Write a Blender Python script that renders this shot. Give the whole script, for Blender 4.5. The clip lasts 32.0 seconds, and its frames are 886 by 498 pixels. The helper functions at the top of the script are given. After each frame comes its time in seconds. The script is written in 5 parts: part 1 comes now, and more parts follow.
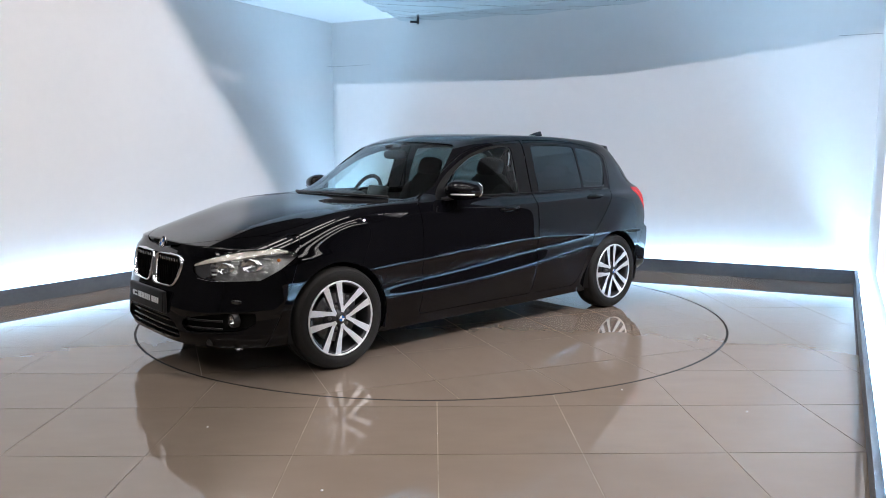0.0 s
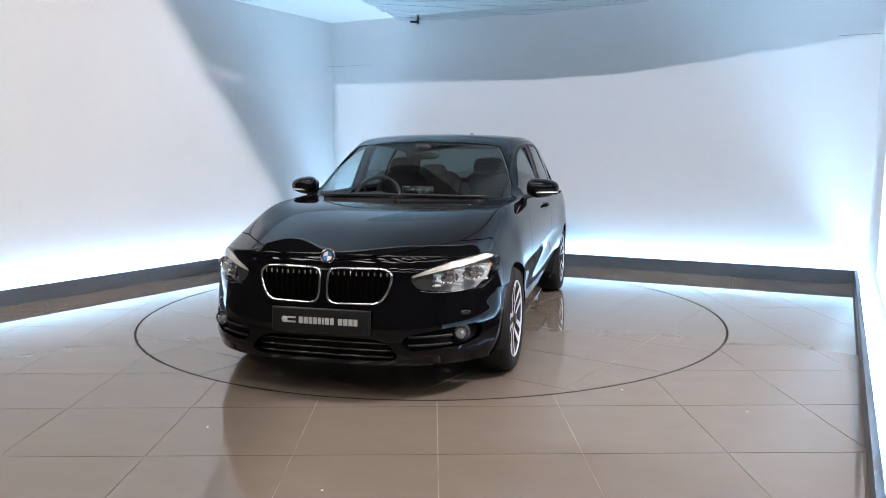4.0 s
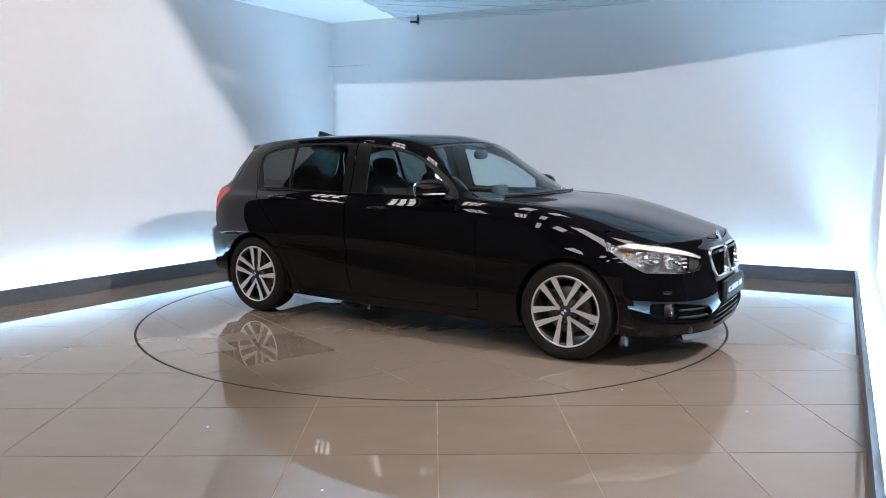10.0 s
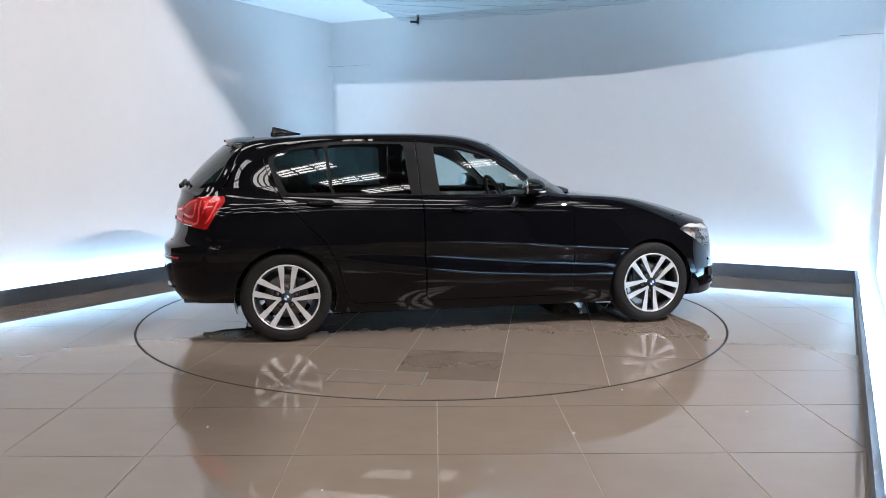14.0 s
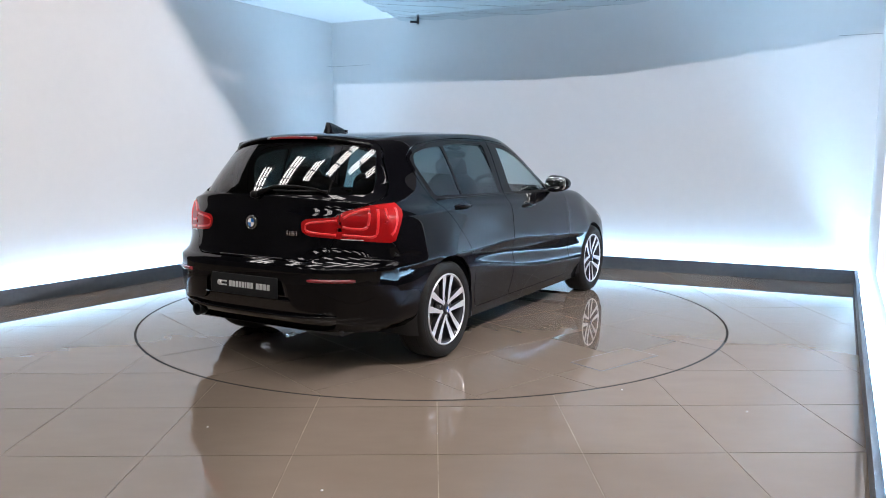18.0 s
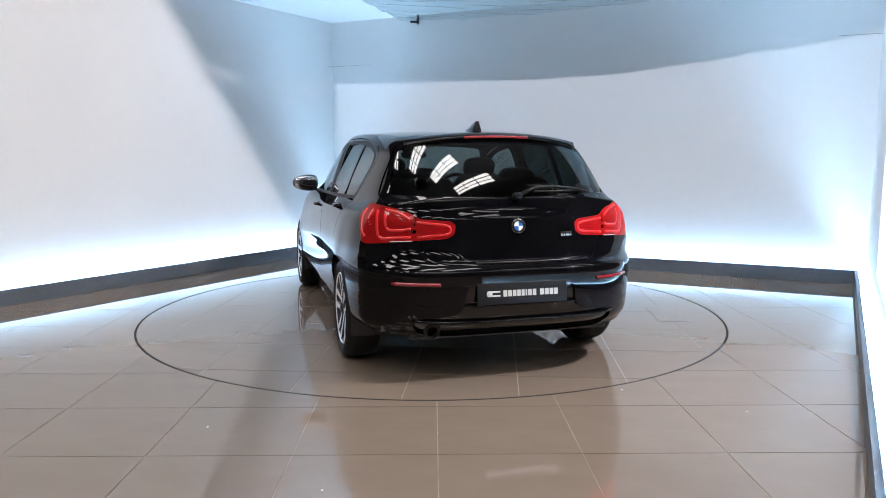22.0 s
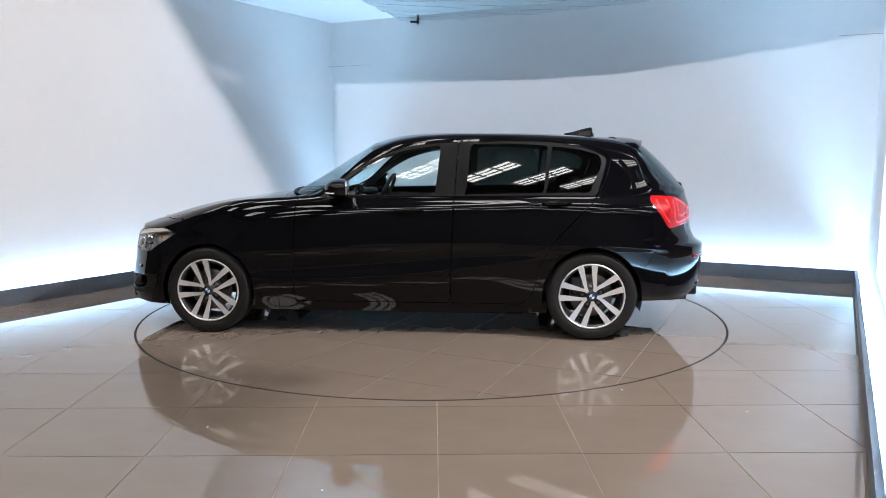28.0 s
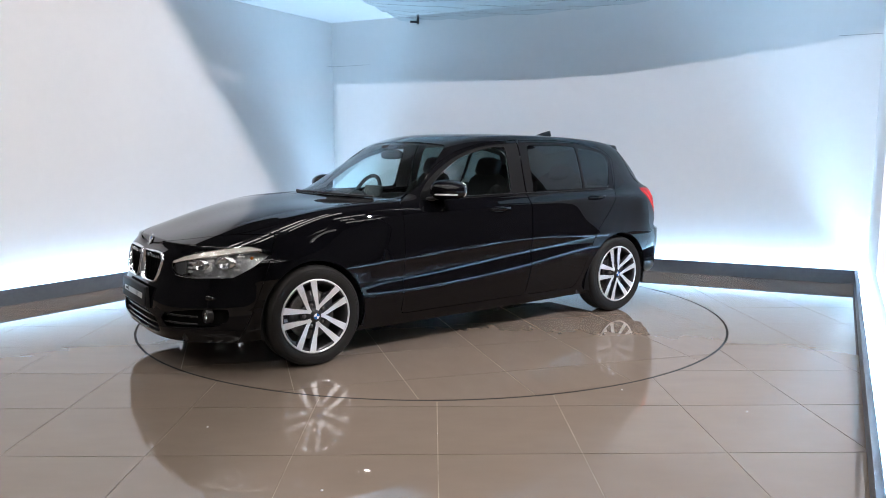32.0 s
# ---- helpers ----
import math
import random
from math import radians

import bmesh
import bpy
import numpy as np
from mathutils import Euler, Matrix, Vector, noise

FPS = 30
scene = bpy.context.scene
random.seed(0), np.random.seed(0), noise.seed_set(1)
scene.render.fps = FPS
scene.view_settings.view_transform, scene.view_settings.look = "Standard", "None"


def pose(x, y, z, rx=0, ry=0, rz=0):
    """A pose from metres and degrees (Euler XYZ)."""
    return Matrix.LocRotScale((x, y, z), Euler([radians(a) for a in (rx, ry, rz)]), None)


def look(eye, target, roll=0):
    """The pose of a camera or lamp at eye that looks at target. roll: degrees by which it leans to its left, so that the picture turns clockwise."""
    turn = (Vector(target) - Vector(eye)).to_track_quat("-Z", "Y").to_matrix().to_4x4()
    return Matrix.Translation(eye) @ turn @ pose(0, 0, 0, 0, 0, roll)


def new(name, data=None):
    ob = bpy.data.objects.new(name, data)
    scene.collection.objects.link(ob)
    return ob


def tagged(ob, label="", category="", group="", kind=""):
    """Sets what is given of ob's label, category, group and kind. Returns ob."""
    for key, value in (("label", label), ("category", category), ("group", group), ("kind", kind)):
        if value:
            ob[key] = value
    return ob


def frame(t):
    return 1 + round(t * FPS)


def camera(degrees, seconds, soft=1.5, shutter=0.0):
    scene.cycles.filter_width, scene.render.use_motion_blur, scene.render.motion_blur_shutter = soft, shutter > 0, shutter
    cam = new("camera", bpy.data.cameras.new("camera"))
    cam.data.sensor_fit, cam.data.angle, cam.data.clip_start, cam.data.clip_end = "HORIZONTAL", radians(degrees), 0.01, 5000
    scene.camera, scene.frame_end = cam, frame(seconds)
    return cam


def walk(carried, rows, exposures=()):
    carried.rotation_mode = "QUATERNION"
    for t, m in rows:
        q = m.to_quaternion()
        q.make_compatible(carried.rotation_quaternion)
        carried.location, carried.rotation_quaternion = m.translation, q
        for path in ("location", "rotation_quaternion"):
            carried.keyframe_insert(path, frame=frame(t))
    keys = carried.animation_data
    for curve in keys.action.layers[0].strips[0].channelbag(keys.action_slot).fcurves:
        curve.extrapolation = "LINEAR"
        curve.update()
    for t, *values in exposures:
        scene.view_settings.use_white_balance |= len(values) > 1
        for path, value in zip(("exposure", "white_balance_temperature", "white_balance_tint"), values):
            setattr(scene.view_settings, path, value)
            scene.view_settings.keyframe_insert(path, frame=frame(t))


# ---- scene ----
import mathutils
import mathutils.bvhtree

# camera on a fixed stand in front of the turntable
cam = camera(62.25, 32.0, soft=0.9)
EYE = Vector((0.0, -5.92, 1.2527))
STAND = look(EYE, EYE + Vector((0.01389, 0.99193, -0.12599)))
walk(cam, [(0.0, STAND), (32.0, STAND)], [(0.0, 0.0, 6200, 13), (32.0, 0.0, 6200, 13)])

# ---- world and lights ----
world = bpy.data.worlds.new("hall_air")
world.use_nodes = True
world.node_tree.nodes["Background"].inputs[0].default_value = (0.55, 0.68, 0.9, 1)
world.node_tree.nodes["Background"].inputs[1].default_value = 0.02
scene.world = world
scene.view_settings.exposure = 0.0

KEY_AT = (-1.0, -2.45, 3.75)
key = bpy.data.lights.new("flood_light", "AREA")
key.shape, key.size, key.energy, key.color = "DISK", 0.016, 110.0, (1.0, 0.96, 0.98)
key_ob = new("flood_light", key)
key_ob.matrix_world = look(KEY_AT, (0.9, 2.9, 2.5))

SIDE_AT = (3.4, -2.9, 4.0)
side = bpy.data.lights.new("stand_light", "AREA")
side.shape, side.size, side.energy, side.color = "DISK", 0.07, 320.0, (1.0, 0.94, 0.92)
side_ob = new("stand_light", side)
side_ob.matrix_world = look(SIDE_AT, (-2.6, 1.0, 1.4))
# ---- materials ----
def mat(name, colour, rough=0.5, metal=0.0, coat=0.0, **more):
    m = bpy.data.materials.new(name)
    m.use_nodes = True
    b = m.node_tree.nodes["Principled BSDF"]
    b.inputs["Base Color"].default_value = (*colour, 1)
    b.inputs["Roughness"].default_value = rough
    b.inputs["Metallic"].default_value = metal
    b.inputs["Coat Weight"].default_value = coat
    for k, v in more.items():
        b.inputs[k.replace("_", " ")].default_value = v
    return m


def vary(m, scale, low, high, rough=None, bump=0.0, detail=6.0, fine=None, stretch=(1, 1, 1), space="Object"):
    """Noise at two scales between two colours, on the roughness too, and a fine relief."""
    nt = m.node_tree
    b = nt.nodes["Principled BSDF"]
    co = nt.nodes.new("ShaderNodeTexCoord")
    mp = nt.nodes.new("ShaderNodeMapping")
    mp.inputs["Scale"].default_value = stretch
    nt.links.new(co.outputs[space], mp.inputs[0])
    n1 = nt.nodes.new("ShaderNodeTexNoise")
    n1.inputs["Scale"].default_value, n1.inputs["Detail"].default_value = scale, detail
    n2 = nt.nodes.new("ShaderNodeTexNoise")
    n2.inputs["Scale"].default_value, n2.inputs["Detail"].default_value = fine or scale * 14, 4
    for n in (n1, n2):
        nt.links.new(mp.outputs[0], n.inputs["Vector"])
    mix = nt.nodes.new("ShaderNodeMix")
    mix.inputs["Factor"].default_value = 0.35
    nt.links.new(n1.outputs["Fac"], mix.inputs[2])
    nt.links.new(n2.outputs["Fac"], mix.inputs[3])
    ramp = nt.nodes.new("ShaderNodeValToRGB")
    ramp.color_ramp.elements[0].position, ramp.color_ramp.elements[1].position = 0.32, 0.68
    ramp.color_ramp.elements[0].color, ramp.color_ramp.elements[1].color = (*low, 1), (*high, 1)
    nt.links.new(mix.outputs[0], ramp.inputs[0])
    nt.links.new(ramp.outputs[0], b.inputs["Base Color"])
    if rough:
        mr = nt.nodes.new("ShaderNodeMapRange")
        mr.inputs["From Min"].default_value, mr.inputs["From Max"].default_value = 0.3, 0.7
        mr.inputs["To Min"].default_value, mr.inputs["To Max"].default_value = rough
        nt.links.new(mix.outputs[0], mr.inputs[0])
        nt.links.new(mr.outputs[0], b.inputs["Roughness"])
    if bump:
        bp = nt.nodes.new("ShaderNodeBump")
        bp.inputs["Strength"].default_value, bp.inputs["Distance"].default_value = bump, 0.002
        nt.links.new(n2.outputs["Fac"], bp.inputs["Height"])
        nt.links.new(bp.outputs[0], b.inputs["Normal"])
    return m


def glow(name, colour, strength):
    m = bpy.data.materials.new(name)
    m.use_nodes = True
    nt = m.node_tree
    nt.nodes.clear()
    e = nt.nodes.new("ShaderNodeEmission")
    o = nt.nodes.new("ShaderNodeOutputMaterial")
    e.inputs[0].default_value, e.inputs[1].default_value = (*colour, 1), strength
    nt.links.new(e.outputs[0], o.inputs[0])
    return m


def glass(name, tint, gloss=0.07, rough=0.0):
    """Thin pane: a mirror-like sheen, stronger at a slant, over tinted see-through."""
    m = bpy.data.materials.new(name)
    m.use_nodes = True
    nt = m.node_tree
    nt.nodes.clear()
    o = nt.nodes.new("ShaderNodeOutputMaterial")
    t = nt.nodes.new("ShaderNodeBsdfTransparent")
    g = nt.nodes.new("ShaderNodeBsdfGlossy")
    f = nt.nodes.new("ShaderNodeLayerWeight")
    f.inputs[0].default_value = 0.5
    p = nt.nodes.new("ShaderNodeMath")
    p.operation, p.inputs[1].default_value = "POWER", 4.5
    k = nt.nodes.new("ShaderNodeMath")
    k.operation, k.inputs[1].default_value, k.inputs[2].default_value = "MULTIPLY_ADD", 1 - gloss, gloss
    x = nt.nodes.new("ShaderNodeMixShader")
    t.inputs[0].default_value = (*tint, 1)
    g.inputs["Roughness"].default_value = rough
    nt.links.new(f.outputs["Facing"], p.inputs[0])
    nt.links.new(p.outputs[0], k.inputs[0])
    nt.links.new(k.outputs[0], x.inputs[0])
    nt.links.new(t.outputs[0], x.inputs[1])
    nt.links.new(g.outputs[0], x.inputs[2])
    nt.links.new(x.outputs[0], o.inputs[0])
    return m


M_WALL = vary(mat("white_wall_paint", (0.8, 0.8, 0.8), 0.6), 0.8, (0.77, 0.775, 0.78), (0.81, 0.81, 0.81), (0.5, 0.7), 0.05)
M_PLINTH = vary(mat("grey_plinth_paint", (0.1, 0.12, 0.14), 0.5), 2, (0.085, 0.1, 0.12), (0.12, 0.14, 0.16), (0.4, 0.6), 0.05)
M_TILE = vary(mat("polished_tile", (0.3, 0.27, 0.25), 0.02, IOR=1.74), 1.6, (0.188, 0.150, 0.120), (0.206, 0.164, 0.131), None, 0.0, 2.0, 6.0, stretch=(1, 3, 1))
M_TILE_DARK = vary(mat("polished_dark_tile", (0.15, 0.12, 0.1), 0.02, IOR=1.74), 1.6, (0.142, 0.113, 0.090), (0.154, 0.123, 0.098), None, 0.0, 2.0, 6.0, stretch=(1, 3, 1))
M_SEAM = mat("wall_board_joint", (0.3, 0.3, 0.31), 0.7)
M_GROUT = vary(mat("tile_grout", (0.15, 0.13, 0.11), 0.9), 4, (0.13, 0.10, 0.074), (0.31, 0.25, 0.19))
M_CEIL = vary(mat("ceiling_board", (0.8, 0.8, 0.8), 0.7), 1.0, (0.76, 0.77, 0.78), (0.82, 0.82, 0.82), (0.5, 0.8), 0.05)
M_LED = glow("led_strip_light", (0.43, 0.73, 1.0), 240.0)
M_SKY = glow("skylight_daylight", (1.0, 0.94, 0.86), 16.0)
M_HALL = vary(mat("hall_cladding", (0.06, 0.06, 0.06), 0.7), 1.5, (0.11, 0.112, 0.115), (0.145, 0.145, 0.145), (0.6, 0.8))
M_PAINT = mat("black_car_paint", (0.0025, 0.0025, 0.0035), 0.4, coat=1.0, Coat_Roughness=0.012, Coat_IOR=1.37, Specular_IOR_Level=0.0)
M_TRIM = vary(mat("black_plastic_trim", (0.012, 0.012, 0.013), 0.45), 30, (0.009, 0.009, 0.01), (0.016, 0.016, 0.017), (0.38, 0.55), 0.1)
M_PILLAR = mat("satin_pillar_trim", (0.006, 0.006, 0.0065), 0.35, Specular_IOR_Level=0.12)
M_GLASS = glass("clear_car_glass", (0.78, 0.90, 0.90), 0.07)
M_PRIVACY = glass("privacy_car_glass", (0.14, 0.185, 0.185), 0.075)
M_LENS = glass("clear_lamp_lens", (0.93, 0.95, 0.96), 0.05)
M_REDLENS = vary(mat("red_lamp_lens", (0.6, 0.012, 0.014), 0.4, coat=0.6, Coat_Roughness=0.02, Specular_IOR_Level=0.1), 9, (0.30, 0.003, 0.004), (0.42, 0.005, 0.006))
M_REFLECT = mat("lamp_reflector", (0.5, 0.5, 0.5), 0.3, metal=0.6)
M_BAR = mat("lamp_light_guide", (0.85, 0.018, 0.02), 0.3, coat=0.6, Coat_Roughness=0.05)
M_BROW = mat("lamp_brow_strip", (0.75, 0.7, 0.62), 0.25, coat=0.5)
M_CHROME = mat("chrome", (0.75, 0.75, 0.77), 0.08, metal=1.0)
M_RUBBER = vary(mat("tyre_rubber", (0.02, 0.02, 0.02), 0.7, Specular_IOR_Level=0.3), 20, (0.007, 0.0067, 0.0064), (0.014, 0.0128, 0.0115), (0.6, 0.8), 0.15)
M_ALLOY = vary(mat("machined_alloy", (0.7, 0.7, 0.71), 0.4, metal=0.55, coat=0.3), 60, (0.74, 0.74, 0.75), (0.86, 0.86, 0.86), (0.3, 0.42))
M_GUN = mat("dark_grey_alloy_paint", (0.05, 0.05, 0.055), 0.3, metal=0.6, coat=0.5)
M_IRON = vary(mat("brake_iron", (0.2, 0.2, 0.2), 0.45, metal=0.9), 40, (0.13, 0.12, 0.11), (0.26, 0.25, 0.24), (0.35, 0.55))
M_CLOTH = vary(mat("dark_seat_cloth", (0.02, 0.02, 0.022), 0.9), 25, (0.014, 0.014, 0.016), (0.03, 0.03, 0.032))
M_CABIN = vary(mat("soft_dash_plastic", (0.02, 0.02, 0.022), 0.6), 40, (0.015, 0.015, 0.017), (0.03, 0.03, 0.032), (0.5, 0.7))
M_BLUE = mat("badge_blue", (0.03, 0.16, 0.5), 0.2, coat=1.0)
M_WHITE = mat("badge_white", (0.8, 0.8, 0.8), 0.25, coat=1.0)
M_PLATE = mat("show_plate_face", (0.013, 0.014, 0.016), 0.5, Specular_IOR_Level=0.25)
M_SLAT = mat("matt_black_slat", (0.002, 0.002, 0.002), 0.8, Specular_IOR_Level=0.05)
M_AMBER = mat("indicator_amber", (0.8, 0.25, 0.03), 0.3)
M_RED = mat("reflector_red", (0.22, 0.006, 0.012), 0.2, coat=1.0)
M_MIRROR = mat("mirror_glass", (0.85, 0.87, 0.88), 0.02, metal=1.0)
M_GAP = mat("deep_black_plastic", (0.004, 0.004, 0.004), 0.7, Specular_IOR_Level=0.15)
M_GLOSSY = mat("gloss_black_plastic", (0.006, 0.006, 0.007), 0.12, coat=0.6)
M_BARS = mat("plate_pale_bars", (0.62, 0.63, 0.63), 0.4)
M_HEADLINE = vary(mat("grey_headlining", (0.25, 0.25, 0.25), 0.9), 40, (0.2, 0.2, 0.2), (0.28, 0.28, 0.28))
M_BOWL = vary(mat("silvered_lamp_housing", (0.75, 0.75, 0.76), 0.25, metal=0.1), 22, (0.5, 0.5, 0.51), (0.85, 0.85, 0.85), (0.15, 0.35), 0.6, fine=28)
M_BRIGHT = mat("bright_lamp_reflector", (0.78, 0.78, 0.78), 0.3, metal=0.25, coat=0.5)
M_SMOKE = mat("smoked_lamp_plastic", (0.055, 0.055, 0.058), 0.35, coat=0.3)
M_STEEL = mat("dull_steel_pipe", (0.04, 0.04, 0.04), 0.35, metal=0.9)
M_LAMP = vary(mat("lamp_housing_black", (0.03, 0.03, 0.03), 0.5), 8, (0.02, 0.02, 0.02), (0.04, 0.04, 0.04))
M_FILM = glass("crinkled_clear_film", (0.86, 0.93, 0.95), 0.16, 0.08)
# ---- room ----
def mesh_of(name, verts, faces, material, parent=None, label="", smooth=False):
    me = bpy.data.meshes.new(name)
    me.from_pydata([tuple(v) for v in verts], [], [tuple(f) for f in faces])
    if material:
        me.materials.append(material)
    if smooth:
        me.polygons.foreach_set("use_smooth", [True] * len(me.polygons))
    me.update()
    ob = new(name, me)
    if parent:
        ob.parent = parent
    if label:
        tagged(ob, label)
    return ob


def part(name, bm, material, parent, label="", smooth=True):
    me = bpy.data.meshes.new(name)
    bm.to_mesh(me)
    bm.free()
    if material:
        me.materials.append(material)
    if smooth:
        me.polygons.foreach_set("use_smooth", [True] * len(me.polygons))
    ob = new(name, me)
    ob.parent = parent
    if label:
        tagged(ob, label)
    return ob


def prism(pts, z0, z1):
    """Upright prism over a plan polygon, as verts and faces."""
    n = len(pts)
    v = [(x, y, z0) for x, y in pts] + [(x, y, z1) for x, y in pts]
    f = [tuple(range(n))[::-1], tuple(range(n, 2 * n))]
    f += [(i, (i + 1) % n, n + (i + 1) % n, n + i) for i in range(n)]
    return v, f


def thing(name, label, category, m=None, group=""):
    ob = new(name)
    ob.empty_display_size = 0.1
    if m is not None:
        ob.matrix_basis = m
    return tagged(ob, label, category, group)


A0 = Vector((-3.61, 0.14))
B0 = Vector((-1.27, 3.79))
E0 = Vector((4.14, 1.14))
F0 = Vector((1.35, -3.84))
CEIL = 2.96
DL, DR, DS = (B0 - A0).normalized(), (E0 - B0).normalized(), (F0 - E0).normalized()
NL, NR, NS = Vector((-DL.y, DL.x)), Vector((-DR.y, DR.x)), Vector((-DS.y, DS.x))
A1 = A0 - DL * 0.3


def meet(p, d, q, e):
    k = ((q.x - p.x) * e.y - (q.y - p.y) * e.x) / (d.x * e.y - d.y * e.x)
    return p + d * k


def offset_line(g):
    """The booth's wall line moved outwards by g."""
    a, f = A1 + NL * g, F0 + NS * g
    b = meet(A0 + NL * g, DL, B0 + NR * g, DR)
    e = meet(B0 + NR * g, DR, E0 + NS * g, DS)
    return a, b, e, f


def band(name, g0, g1, z0, z1, i, material, label):
    p, q = offset_line(g0), offset_line(g1)
    v, f = prism([p[i], p[i + 1], q[i + 1], q[i]], z0, z1)
    ob = mesh_of(name, v, f, material)
    return tagged(ob, label, kind="structure")


for i, nm in enumerate(("wall_west", "wall_north", "wall_east")):
    if i < 2:
        band(nm, 0.10, 0.22, 0.0, 3.3, i, M_WALL, "smooth white painted booth wall washed by strip light")
    band("plinth_" + nm[5:], 0.0, 0.03, 0.0, 0.137, i, M_PLINTH, "low dark grey skirting plinth hiding a light strip")
    band("led_strip_" + nm[5:], 0.056, 0.071, 0.06, 0.09, i, M_LED, "blue-white LED strip behind the plinth")
# the east return: a full wall at the back, a low one towards the open front
p, q = offset_line(0.10), offset_line(0.22)
k = 0.36
v, f = prism([p[2], p[2] + (p[3] - p[2]) * k, q[2] + (q[3] - q[2]) * k, q[2]], 0.0, 3.3)
tagged(mesh_of("wall_east", v, f, M_WALL), "smooth white painted return wall of the booth", kind="structure")
v, f = prism([p[2] + (p[3] - p[2]) * k, p[3], q[3], q[2] + (q[3] - q[2]) * k], 0.0, 0.38)
tagged(mesh_of("wall_east_low", v, f, M_WALL), "low white painted wall towards the open front", kind="structure")

# hall floor under the tiles, hall shell with skylights
v, f = prism([(-9, -14), (9, -14), (9, 7), (-9, 7)], -0.3, -0.0022)
tagged(mesh_of("floor", v, f, M_GROUT), "grey grouted floor bed under polished tiles", kind="structure")
for nm, a, b, c, d in (("hall_wall_south", -9, -14.2, 9, -14), ("hall_wall_north", -9, 7, 9, 7.2), ("hall_wall_west", -9.2, -14, -9, 7), ("hall_wall_east", 9, -14, 9.2, 7)):
    v, f = prism([(a, b), (c, b), (c, d), (a, d)], -0.3, 6.5)
    tagged(mesh_of(nm, v, f, M_HALL), "plain dim warehouse wall behind the booth", kind="structure")
v, f = prism([(-9, -14), (9, -14), (9, 7), (-9, 7)], 6.5, 6.7)
tagged(mesh_of("hall_roof", v, f, M_HALL), "dim warehouse roof deck", kind="structure")

# booth ceiling; its unseen front edge at the opening shaped to cast wall shadows
CE = offset_line(0.10)
edge = [(-1.94, 1.25), (-1.2, 0.8), (-0.6, 0.43), (0.0, 0.08), (0.53, -0.14), (0.85, -0.17), (1.17, -0.22), (1.64, -0.26), (2.17, -0.255), (3.4, -0.2)]
west = (-2.75, 1.70)
v, f = prism([tuple(CE[1]), tuple(west)] + edge + [tuple(CE[2])], CEIL, CEIL + 0.02)
tagged(mesh_of("ceiling", v, f, M_CEIL), "white board ceiling over the booth's corner", kind="structure")

# panel seams in the walls
for i, nm in ((0, "west"), (1, "north")):
    p, q = offset_line(0.0985), offset_line(0.1005)
    a, b = (p[i] + (p[i + 1] - p[i]) * 0.972, p[i + 1]) if i == 0 else (p[i], p[i] + (p[i + 1] - p[i]) * 0.09)
    v, f = prism([a, b, b + (q[i] - p[i]), a + (q[i] - p[i])], 2.405, 2.408)
    tagged(mesh_of("trim_" + nm, v, f, M_SEAM), "thin dark seam between wall boards", kind="structure")
p, q = offset_line(0.0985), offset_line(0.1005)
a, b = p[1] + (p[2] - p[1]) * 0.94, p[2]
v, f = prism([a, b, b + (q[1] - p[1]), a + (q[1] - p[1])], 2.405, 2.409)
tagged(mesh_of("trim_east", v, f, M_SEAM), "thin dark seam between wall boards", kind="structure")

# skylights in the hall roof: daylight panes with glazing bars
def skylight(x, y, turn):
    sky = thing("skylight", "long daylight roof window with dark glazing bars", "skylight", pose(x, y, 6.47, 0, 0, turn), "skylights in the hall roof")
    v, f = prism([(-0.28, -1.05), (0.28, -1.05), (0.28, 1.05), (-0.28, 1.05)], 0.0, 0.01)
    mesh_of("pane", v, f, M_SKY, sky)
    for k in range(4):
        y0 = -1.05 + 0.7 * k
        v, f = prism([(-0.3, y0 - 0.025), (0.3, y0 - 0.025), (0.3, y0 + 0.025), (-0.3, y0 + 0.025)], -0.06, -0.004)
        mesh_of("glazing_bar", v, f, M_HALL, sky)
    for x0 in (-0.29, -0.1, 0.1, 0.29):
        v, f = prism([(x0 - 0.013, -1.07), (x0 + 0.013, -1.07), (x0 + 0.013, 1.07), (x0 - 0.013, 1.07)], -0.07, -0.006)
        mesh_of("glazing_bar", v, f, M_HALL, sky)
    return sky


along, across = Vector((0.74, 0.67)), Vector((0.67, -0.74))
for i in range(-9, 10):
    for j in range(-6, 6):
        c = Vector((-0.2, -2.2)) + across * 1.5 * i + along * (0.7 * i + 4.4 * j)
        if abs(c.x) < 8.0 and -13.0 < c.y < 0.6 and not (c.x > 1.7 and c.y > -3.5):
            skylight(c.x, c.y, -48)

# unseen flood light over the opening; added flap below keeps it off the floor
flood = thing("flood_lamp", "small black flood lamp out of view, with added light-cutting flaps", "lamp")
a = look(KEY_AT, (0.9, 2.9, 2.5))
v, f = prism([(-0.12, -0.12), (0.12, -0.12), (0.12, 0.12), (-0.12, 0.12)], 0.03, 0.15)
mesh_of("housing", [a @ Vector(q) for q in v], f, M_LAMP, flood)
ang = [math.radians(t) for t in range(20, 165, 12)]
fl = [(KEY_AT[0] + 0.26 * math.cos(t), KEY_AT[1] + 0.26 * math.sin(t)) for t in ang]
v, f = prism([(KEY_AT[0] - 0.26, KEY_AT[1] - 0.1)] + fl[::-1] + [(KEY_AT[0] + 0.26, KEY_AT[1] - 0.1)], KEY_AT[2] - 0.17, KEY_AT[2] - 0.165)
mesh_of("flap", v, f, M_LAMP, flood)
# side flap, also added, that blocks its light from the west wall
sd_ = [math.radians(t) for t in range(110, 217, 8)]
